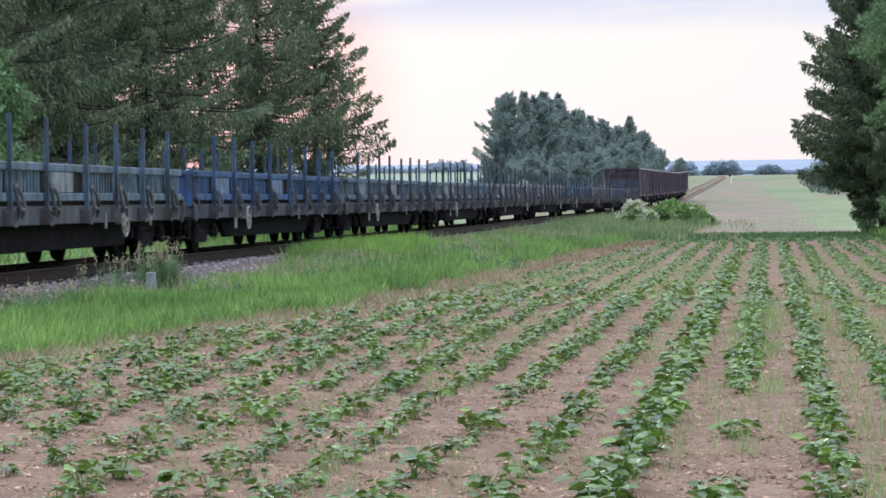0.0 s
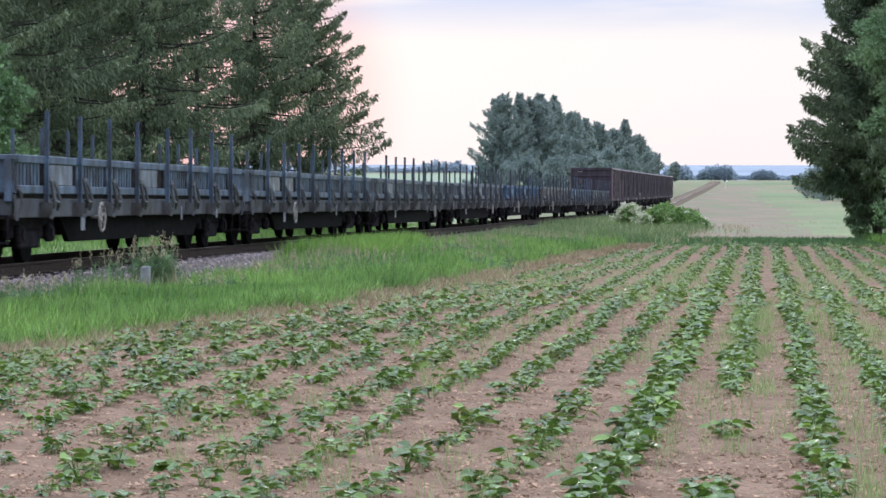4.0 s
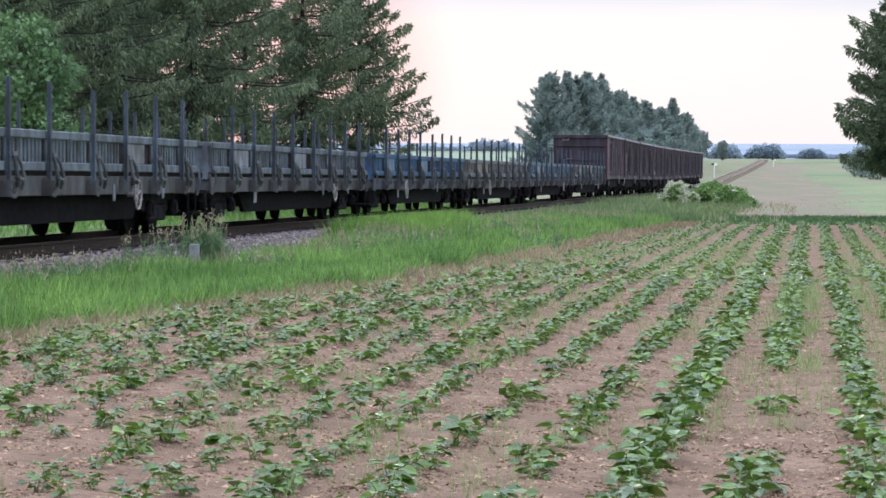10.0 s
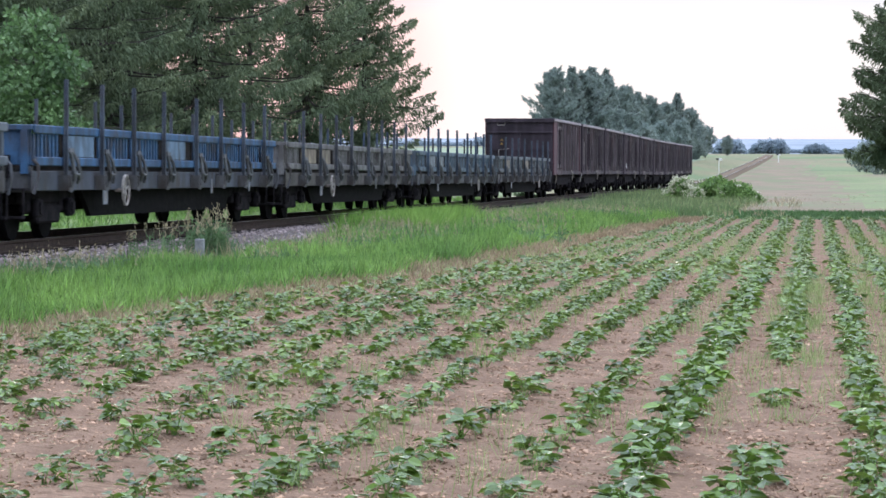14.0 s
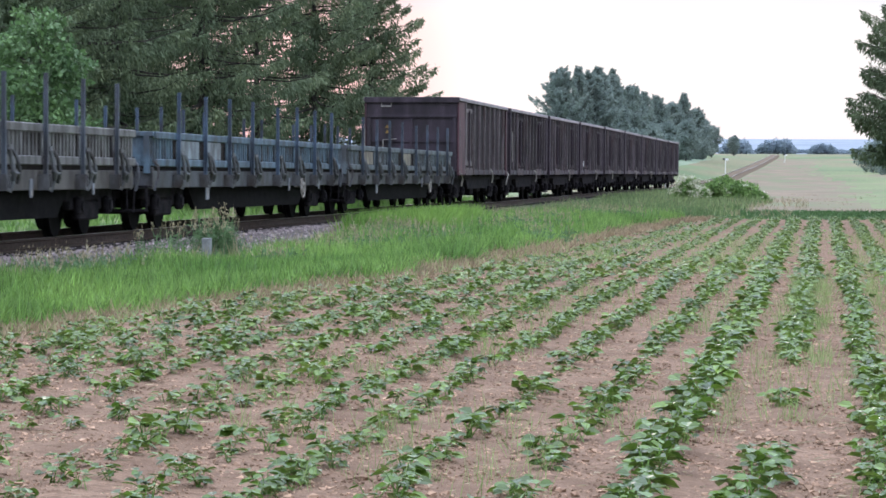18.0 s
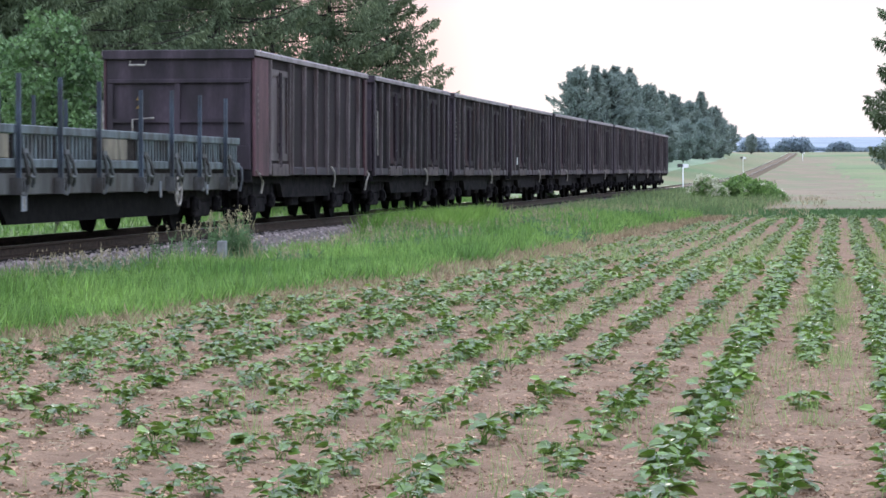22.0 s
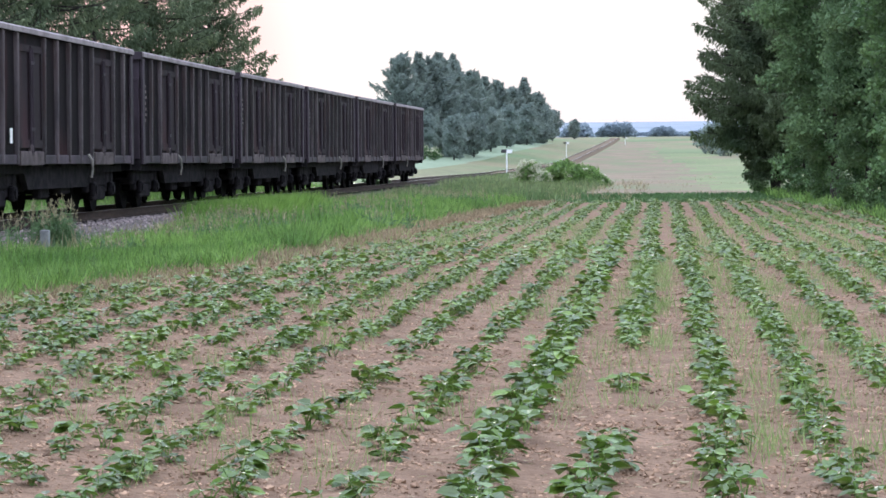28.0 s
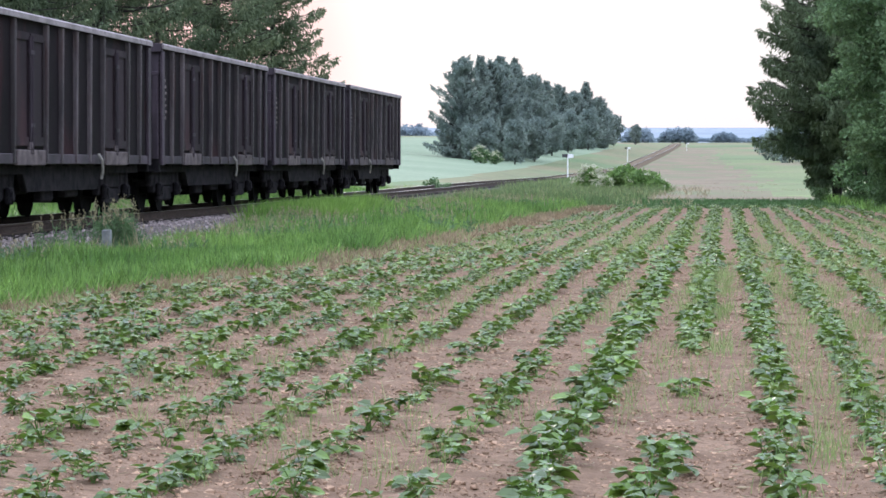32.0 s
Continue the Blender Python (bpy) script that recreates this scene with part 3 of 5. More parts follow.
    for sx in (-1, 1):
        # hinged dropsides between the stakes, fluted but for the plain plates
        for i, (y0, y1) in enumerate(zip(ends, ends[1:])):
            a0, a1 = y0 + 0.055, y1 - 0.055
            if i == 0:
                a0 = y0
            if i == 8:
                a1 = y1
            plain = i in (1, second_plate)
            bm = bmesh.new()
            xo, xi = sx * 1.395, sx * 1.35
            box(bm, min(xo, xi), max(xo, xi), a0, a1, 1.66, 1.78, 0.012)
            box(bm, min(xo, xi), max(xo, xi), a0, a1, 1.21, 1.335, 0.012)
            if not plain:
                n = max(3, int((a1 - a0) / 0.2))
                for k in range(n):
                    yc = a0 + (k + 0.5) * (a1 - a0) / n
                    box(bm, min(sx * 1.35, sx * 1.327), max(sx * 1.35, sx * 1.327), yc - 0.048, yc + 0.048, 1.337, 1.658)
            d = part("dropside", bm, PAINT, w)
            # separate dark backing puts the shade between the flutes into its colour
            bm = bmesh.new()
            box(bm, min(sx * 1.326, sx * 1.30), max(sx * 1.326, sx * 1.30), a0, a1, 1.335, 1.66)
            part("inner_board", bm, SLEEPER, d, "dropside backing, darkened for the shade between the flutes")
            if plain:
                bm = bmesh.new()
                span = a1 - a0
                lo, hi = (a0 + 0.10 * span, a0 + 0.88 * span) if i == 1 else (a0 + 0.16 * span, a0 + 0.74 * span)
                box(bm, min(sx * 1.384, sx * 1.327), max(sx * 1.384, sx * 1.327), lo, hi, 1.345, 1.65)
                part("plain_plate", bm, PAINT, d, "smooth lettering plate, faded")
        for i, y in enumerate(ys):
            bm = bmesh.new()
            top = 2.44 + rng.uniform(-0.05, 0.05)
            lean = rng.uniform(-0.03, 0.03)
            for a, b, c, dd in ((-0.032, 0.032, 1.405, 1.417), (-0.032, 0.032, 1.455, 1.467), (-0.009, 0.009, 1.417, 1.455)):
                x0, x1 = sorted((sx * c, sx * dd))
                vs = [bm.verts.new((x, y + yy * (1 if z < 2 else 0.62) + (lean if z > 2 else 0), z)) for z in (0.90, top) for yy in (a, b) for x in (x0, x1)]
                for q in ((0, 2, 3, 1), (4, 5, 7, 6), (0, 1, 5, 4), (2, 6, 7, 3), (0, 4, 6, 2), (1, 3, 7, 5)):
                    bm.faces.new([vs[j] for j in q])
            st = part("stake", bm, PAINT, w)
            bm = bmesh.new()
            x0, x1 = sorted((sx * 1.345, sx * 1.50))
            box(bm, x0, x1, y - 0.075, y + 0.075, 0.86, 0.90)
            box(bm, x0, x1, y - 0.075, y - 0.05, 0.90, 1.08)
            box(bm, x0, x1, y + 0.05, y + 0.075, 0.90, 1.08)
            pk = part("stake_pocket", bm, PAINT, st)
            pk.color = (0.19, 0.18, 0.17, 1)
        for i, y in enumerate(ys):
            for off in (0.26,):
                bm = bmesh.new()
                yy = y + off
                # cranked lever from the knob on the lower rail down to the sole bar
                tube(bm, [(sx * 1.40, yy - 0.10, 1.46), (sx * 1.46, yy - 0.06, 1.40), (sx * 1.47, yy, 1.26), (sx * 1.49, yy + 0.02, 1.12), (sx * 1.46, yy + 0.12, 1.00), (sx * 1.41, yy + 0.10, 0.84)], 0.034, 6)
                tube(bm, [(sx * 1.42, yy + 0.16, 1.44), (sx * 1.48, yy + 0.22, 1.30), (sx * 1.50, yy + 0.30, 1.14), (sx * 1.45, yy + 0.36, 0.96)], 0.028, 6)
                tube(bm, [(sx * 1.45, yy + 0.04, 1.11), (sx * 1.50, yy + 0.24, 1.09), (sx * 1.48, yy + 0.34, 1.02)], 0.024, 6)
                box(bm, min(sx * 1.345, sx * 1.44), max(sx * 1.345, sx * 1.44), yy - 0.06, yy + 0.01, 0.90, 1.08)
                box(bm, min(sx * 1.345, sx * 1.42), max(sx * 1.345, sx * 1.42), yy + 0.15, yy + 0.22, 0.92, 1.06)
                box(bm, min(sx * 1.395, sx * 1.47), max(sx * 1.395, sx * 1.47), yy - 0.14, yy + 0.10, 1.41, 1.47)
                la = part("latch", bm, PAINT, w, "dark dropside latch lever")
                la.color = (0.30, 0.29, 0.28, 1)
        for yy, ww, hh, z in ((-5.1, 0.26, 0.26, 0.90), (3.0, 0.15, 0.16, 0.92), (6.6, 0.12, 0.14, 0.92)):
            bm = bmesh.new()
            x0, x1 = sorted((sx * 1.352, sx * 1.365))
            box(bm, x0, x1, yy - ww / 2, yy + ww / 2, z - hh, z + 0.10)
            pl = part("data_plate", bm, PAINT, w, "small grey data plate")
            pl.color = (0.55, 0.55, 0.57, 1)
            bm = bmesh.new()
            x0, x1 = sorted((sx * 1.366, sx * 1.372))
            box(bm, x0, x1, yy - ww * 0.12, yy + ww * 0.10, z - hh * 0.85, z - hh * 0.30)
            part("plate_stroke", bm, PALE, pl)
        # hand-brake wheel on the side
        bm = bmesh.new()
        yb = brake_at * sx
        ring = [(sx * 1.47, yb + 0.23 * math.cos(k * math.tau / 18), 0.85 + 0.23 * math.sin(k * math.tau / 18)) for k in range(19)]
        tube(bm, ring, 0.020, 6)
        for k in range(3):
            an = k * math.pi / 3 + 0.3
            tube(bm, [(sx * 1.46, yb - 0.22 * math.cos(an), 0.85 - 0.22 * math.sin(an)), (sx * 1.46, yb + 0.22 * math.cos(an), 0.85 + 0.22 * math.sin(an))], 0.014, 5)
        tube(bm, [(sx * 1.30, yb, 0.85), (sx * 1.47, yb, 0.85)], 0.03, 8)
        part("brake_wheel", bm, PALE, w, "pale spoked hand-brake wheel")
    bm = bmesh.new()
    box(bm, -0.45, 0.45, 1.2, 2.4, 0.50, 0.95, 0.06)
    tube(bm, [(0.5, -2.2, 0.72), (0.5, -1.0, 0.72)], 0.19, 12)
    tube(bm, [(0.2, -6, 0.70), (0.2, 6, 0.70)], 0.03, 6)
    part("brake_gear", bm, GRIME, w)
    # the deck sits a little low on tired springs
    for o in w.children:
        o.location.z -= 0.15
    make_buffers(w, half, 0.67)
    for y in (-7.43, 7.43):
        make_bogie(w, y)
    return w


def make_gondola(doors, ribs):
    w = thing("gondola_wagon", "dark brown high-sided open wagon with ribbed steel sides", "freight wagon", "wagons of the passing goods train")
    half, hw, zb, zt = 6.50, 1.47, 0.96, 3.29
    one_door = len(doors) == 1
    bm = bmesh.new()
    box(bm, -1.36, 1.36, -half + 0.05, half - 0.05, 1.12, 1.22)
    part("floor", bm, RUSTY, w)
    bm = bmesh.new()
    box(bm, -0.32, 0.32, -half, half, 0.80, 1.12)
    for y in (-5.2, -2.6, -1.3, 0, 1.3, 2.6, 5.2):
        box(bm, -1.3, 1.3, y - 0.06, y + 0.06, 0.92, 1.12)
    box(bm, -0.5, 0.5, -0.9, 0.6, 0.45, 0.85, 0.06)
    tube(bm, [(0.6, 0.9, 0.70), (0.6, 2.0, 0.70)], 0.19, 12)
    part("underframe", bm, GRIME, w, "black grimy underframe with brake gear")
    for sx in (-1, 1):
        bm = bmesh.new()
        x0, x1 = sx * 1.16 - 0.05, sx * 1.16 + 0.05
        v = []
        for y, z in ((-6.3, 0.80), (-2.9, 0.80), (-2.6, 0.52), (2.6, 0.52), (2.9, 0.80), (6.3, 0.80)):
            v.append((bm.verts.new((x0, y, z)), bm.verts.new((x1, y, z)), bm.verts.new((x1, y, 0.98)), bm.verts.new((x0, y, 0.98))))
        for p, q in zip(v, v[1:]):
            for k in range(4):
                bm.faces.new((p[k], p[(k + 1) % 4], q[(k + 1) % 4], q[k]))
        part("side_girder", bm, GRIME, w)
        for y0, y1, z in ((-1.1, -0.3, 0.34), (0.7, 1.6, 0.40)):
            bm = bmesh.new()
            box(bm, sx * 1.02 - 0.08, sx * 1.02 + 0.08, y0, y1, z, 0.66, 0.03)
            part("brake_box", bm, GRIME, w)
    for sx in (-1, 1):
        bm = bmesh.new()
        x0, x1 = sorted((sx * 1.365, sx * 1.385))
        box(bm, x0, x1, -half, half, zb + 0.07, zt - 0.06)
        side = part("side_wall", bm, PANEL_WARM if one_door else PANEL, w, "rust-brown ribbed steel side sheet, darkened for the shade between ribs")
        bm = bmesh.new()
        a, b = sorted((sx * 1.30, sx * 1.42))
        box(bm, a, b, -half, half, zb, zb + 0.16, 0.01)
        part("side_sill", bm, RUSTY, w)
        bm = bmesh.new()
        a, b = sorted((sx * 1.35, sx * hw))
        vs = [(a if sx > 0 else b, zt - 0.09), (b if sx > 0 else a, zt - 0.11), (b if sx > 0 else a, zt - 0.03), (sx * 1.435, zt), (a if sx > 0 else b, zt)]
        r0 = [bm.verts.new((x, -half - 0.02, z)) for x, z in vs]
        r1 = [bm.verts.new((x, half + 0.02, z)) for x, z in vs]
        for k in range(5):
            bm.faces.new((r0[k], r0[(k + 1) % 5], r1[(k + 1) % 5], r1[k]))
        bm.faces.new(r0)
        bm.faces.new(r1[::-1])
        bmesh.ops.recalc_face_normals(bm, faces=bm.faces)
        part("top_rail", bm, RIM, w, "dusty grey-brown top rail")
        # pressed ribs
        for y in ribs + tuple(v for d in doors for v in d):
            bm = bmesh.new()
            ww = 0.046 if y in ribs else 0.04
            prof = [(sx * 1.386, y - ww * 1.15), (sx * 1.452, y - ww), (sx * 1.468, y - ww * 0.5), (sx * 1.468, y + ww * 0.5), (sx * 1.452, y + ww), (sx * 1.386, y + ww * 1.15)]
            lo = [bm.verts.new((x + (-sx * 0.02 if x * sx > 1.4 else 0), yy, zb + 0.02)) for x, yy in prof]
            hi = [bm.verts.new((x, yy, zt - 0.13)) for x, yy in prof]
            for k in range(6):
                bm.faces.new((lo[k], lo[(k + 1) % 6], hi[(k + 1) % 6], hi[k]))
            bm.faces.new(lo)
            bm.faces.new(hi[::-1])
            bmesh.ops.recalc_face_normals(bm, faces=bm.faces)
            part("rib", bm, RIB_WARM if one_door else RIB, side)
        for y0, y1 in doors:
            mid = (y0 + y1) / 2
            for a0, a1 in ((y0 + 0.12, mid - 0.025), (mid + 0.025, y1 - 0.12)):
                bm = bmesh.new()
                q0, q1 = sorted((sx * 1.388, sx * 1.425))
                box(bm, q0, q1, a0, a0 + 0.09, zb + 0.28, zt - 0.30)
                box(bm, q0, q1, a1 - 0.09, a1, zb + 0.28, zt - 0.30)
                box(bm, q0, q1, a0 + 0.09, a1 - 0.09, zt - 0.42, zt - 0.30)
                box(bm, q0, q1, a0 + 0.09, a1 - 0.09, zb + 0.28, zb + 0.42)
                box(bm, min(sx * 1.388, sx * 1.398), max(sx * 1.388, sx * 1.398), a0 + 0.09, a1 - 0.09, zb + 0.42, zt - 0.42)
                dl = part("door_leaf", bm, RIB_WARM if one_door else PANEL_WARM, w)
                bm = bmesh.new()
                yb = a1 - 0.045 if a1 < mid else a0 + 0.045
                tube(bm, [(sx * 1.445, yb, zb + 0.15), (sx * 1.445, yb, zt - 0.35)], 0.02, 6)
                for z in (zb + 0.6, zt - 0.6):
                    box(bm, min(sx * 1.425, sx * 1.47), max(sx * 1.425, sx * 1.47), yb - 0.04, yb + 0.04, z - 0.03, z + 0.03)
                part("locking_bar", bm, RUSTY, dl)
            bm = bmesh.new()
            a, b = sorted((sx * 1.39, sx * 1.45))
            box(bm, a, b, y0 + 0.15, y1 - 0.15, zb - 0.02, zb + 0.22, 0.012)
            box(bm, a, b + 0.0, mid - 0.12, mid + 0.12, zb + 0.22, zb + 0.34, 0.01)
            part("door_flap", bm, DUSTY, w, "dusty lower door flap")
        # corner plates and grips
        for sy in (-1, 1):
            bm = bmesh.new()
            a, b = sorted((sx * 1.386, sx * 1.44))
            c, d = sorted((sy * (half - ((1.30 if sy < 0 else 0.30) if one_door else 0.24)), sy * (half + 0.01)))
            box(bm, a, b, c, d, zb - 0.02, zt - 0.14, 0.01)
            part("corner_post", bm, CORNER if one_door else RUSTY, w, "flat red-brown corner plate" if one_door else "dark corner plate")
            if not one_door:
                continue
            bm = bmesh.new()
            tube(bm, [(sx * 1.45, sy * (half - 0.05), 1.05), (sx * 1.50, sy * (half - 0.10), 0.98), (sx * 1.50, sy * (half - 0.42), 0.84), (sx * 1.46, sy * (half - 0.45), 0.62)], 0.024, 6)
            part("grip_iron", bm, PALE, w, "pale bent grip iron")
        bm = bmesh.new()
        a, b = sorted((sx * 1.441, sx * 1.444))
        for k in range(7):
            z = 2.55 - k * 0.12
            box(bm, a, b, -half + 0.22, -half + 0.30 + 0.05 * (k % 3), z, z + 0.055)
        part("faded_marking", bm, CHALK, w, "faded unreadable painted marking")
    for sy in (-1, 1):
        bm = bmesh.new()
        y0, y1 = sorted((sy * half, sy * (half - 0.05)))
        box(bm, -1.364, 1.364, y0, y1, zb + 0.10, zt - 0.12)
        end = part("end_wall", bm, RUSTY, w, "brown steel end wall with raised frame")
        bm = bmesh.new()
        y0, y1 = sorted((sy * (half + 0.002), sy * (half + 0.075)))
        box(bm, -1.44, 1.44, y0, y1, zt - 0.17, zt, 0.012)
        part("end_rail", bm, RUSTY, end)
        bm = bmesh.new()
        y0, y1 = sorted((sy * (half + 0.002), sy * (half + 0.06)))
        box(bm, -1.36, 1.36, y0, y1, zt - 0.62, zt - 0.54, 0.01)
        for x in (-1.30, -0.02, 1.30):
            box(bm, x - 0.05, x + 0.05, y0, y1, zb + 0.55, zt - 0.625)
        box(bm, -1.25, -0.07, y0, y1, zb + 0.98, zb + 1.05)
        box(bm, 0.03, 1.25, y0, y1, zb + 0.98, zb + 1.05)
        box(bm, -1.36, 1.36, y0, y1, zb + 0.10, zb + 0.55, 0.012)
        part("end_frame", bm, RUSTY, end)
        bm = bmesh.new()
        box(bm, -1.38, 1.38, min(sy * (half - 0.1), sy * (half + 0.04)), max(sy * (half - 0.1), sy * (half + 0.04)), 0.82, zb + 0.098, 0.01)
        part("headstock", bm, GRIME, w)
        for pts in ([(-0.92, half + 0.02, zt - 0.20), (-0.92, half + 0.10, zt - 0.28), (-0.62, half + 0.10, zt - 0.28), (-0.62, half + 0.02, zt - 0.20)],
                    [(-0.86, half + 0.12, 1.05), (-0.86, half + 0.12, 2.0), (-0.45, half + 0.12, 2.03)],
                    [(-1.42, half + 0.12, 1.25), (-1.42, half + 0.12, 2.35)]):
            bm = bmesh.new()
            tube(bm, [(x, sy * y, z) for x, y, z in pts], 0.019, 6)
            part("end_handrail", bm, PALE, end, "pale handrail")
        bm = bmesh.new()
        yy = sy * (half + 0.004)
        for x, z in ((-0.75, 2.36), (-0.75, 2.20)):
            q = [bm.verts.new((x + dx, yy, z + dz)) for dx, dz in ((-0.07, 0), (0.07, 0), (0, 0.11))]
            bm.faces.new(q if sy < 0 else q[::-1])
        pl = part("warning_mark", bm, PAINT, end, "small faded yellow triangles")
        pl.color = (0.75, 0.42, 0.10, 1)
    make_buffers(w, half, 0.57)
    for y in (-4.5, 4.5):
        make_bogie(w, y)
    return w


def recolour(w, body, stake, plate):
    for o in w.children_recursive:
        kind = o.name.split(".")[0]
        if kind in ("dropside", "end_board"):
            o.color = (*body, 1)
        elif kind == "stake":
            o.color = (*[0.78 * c for c in stake], 1)
        elif kind == "plain_plate":
            o.color = (*plate, 1)
        elif kind == "sole_bar":
            o.color = (*[0.26 * c + g for c, g in zip(body, (0.125, 0.100, 0.082))], 1)


FLAT_LOOK = (  # body, stakes, plates, words
    ((0.27, 0.31, 0.31), (0.18, 0.22, 0.27), (0.52, 0.42, 0.29), "grey-green dropsides with tan plates and blue-grey stakes"),
    ((0.23, 0.33, 0.39), (0.18, 0.25, 0.34), (0.46, 0.50, 0.50), "faded blue-grey dropsides and blue stakes"),
    ((0.38, 0.35, 0.31), (0.22, 0.24, 0.27), (0.56, 0.43, 0.29), "tan-grey dropsides with ochre plates and grey stakes"),
    ((0.085, 0.22, 0.40), (0.17, 0.20, 0.24), (0.28, 0.42, 0.55), "bright blue dropsides with paler plates"),
    ((0.29, 0.32, 0.34), (0.17, 0.20, 0.24), (0.46, 0.46, 0.45), "grey dropsides and dark grey stakes"),
    ((0.30, 0.34, 0.35), (0.20, 0.24, 0.28), (0.48, 0.46, 0.42), "light grey dropsides and grey stakes"),
    ((0.28, 0.34, 0.38), (0.20, 0.28, 0.36), (0.52, 0.51, 0.46), "blue-grey dropsides with pale plates"),
    ((0.24, 0.31, 0.38), (0.19, 0.26, 0.35), (0.42, 0.44, 0.45), "slate blue dropsides, brown with dirt"),
    ((0.08, 0.20, 0.42), (0.12, 0.23, 0.40), (0.28, 0.40, 0.55), "strong blue dropsides with pale plates"),
    ((0.25, 0.35, 0.40), (0.20, 0.29, 0.38), (0.50, 0.52, 0.50), "pale blue-grey dropsides and steel-blue stakes"),
)
FLAT_PITCH, GON_PITCH = 20.04, 14.14
# where the second smooth plate and the hand-brake wheel sit on each flat wagon
FLAT_KIND = ((4, 3.8), (2, 4.0), (2, -4.2), (4, -4.2), (4, 4.0), (6, 4.2), (2, -4.2), (4, -4.2), (4, -4.2), (4, 4.0))
wagons = []
made = {}
for i, (body, stake, plate, words) in enumerate(FLAT_LOOK):
    kind_ = FLAT_KIND[i]
    if kind_ in made:
        w = copy_thing(made[kind_], pose(0, 0, 0))
    else:
        w = made[kind_] = make_flat_wagon(*kind_)
    w["label"] = "four-axle flat wagon, " + words
    recolour(w, body, stake, plate)
    wagons.append((w, -10.38 - FLAT_PITCH * i))
SIDE_A = (((-5.0, -3.05),), (-2.72, -1.38, -0.04, 1.3, 2.64, 3.98, 5.32))
SIDE_B = (((-4.36, -2.18), (2.18, 4.36)), (-5.45, -1.09, 0.0, 1.09, 5.45))
gondolas = []
first_gondola = make_gondola(*SIDE_A)
base = make_gondola(*SIDE_B)
for i in range(9):
    w = first_gondola if i == 0 else base if i == 1 else copy_thing(base, pose(0, 0, 0))
    if i == 8:
        w["label"] = "dark brown high-sided open wagon, last of the train"
    gondolas.append(w)
    wagons.append((w, GON_PITCH * i + 6.60))
for i, w in enumerate(gondolas):
    y = -2.1 if i in (4, 8) else 1.75
    for sx in (-1, 1):
        bm = bmesh.new()
        tube(bm, [(sx * 1.43, y, 1.14), (sx * 1.49, y + 0.03, 1.04), (sx * 1.49, y + 0.10, 0.86), (sx * 1.46, y + 0.10, 0.70)], 0.024, 6)
        part("hand_grip", bm, PALE, w, "pale hand grip")
bm = bmesh.new()
tube(bm, [(1.50, -6.44, 1.42), (1.50, -6.44, 2.45)], 0.014, 6)
part("grab_pole", bm, PALE, gondolas[1], "pale grab pole")
bm = bmesh.new()
box(bm, 1.43, 1.44, -4.95, -4.80, 1.31, 1.56)
part("label_holder", bm, WHITE, gondolas[3], "small white label plate")


# ---- trees ----
def unit(v):
    return v / np.maximum(np.linalg.norm(v, axis=1, keepdims=True), 1e-9)


def blades(base, direc, length, width, rng, n_mat=None):
    """Pointed two-triangle slivers: base points, directions, lengths, widths."""
    n = len(base)
    d = unit(direc)
    side = unit(np.cross(d, unit(rng.normal(size=(n, 3)))))
    mid = base + d * (length * 0.45)[:, None]
    tip = base + d * length[:, None]
    v = np.stack([base, mid + side * width[:, None], tip, mid - side * width[:, None]], 1).reshape(-1, 3)
    f = np.arange(n * 4).reshape(-1, 4)
    return v, f


def limb_tubes(segs, sides=5):
    """Tapered limbs: (points, r0, r1) each."""
    bm = bmesh.new()
    for pts, r0, r1 in segs:
        tube(bm, pts, r0, sides, r1)
    return bm


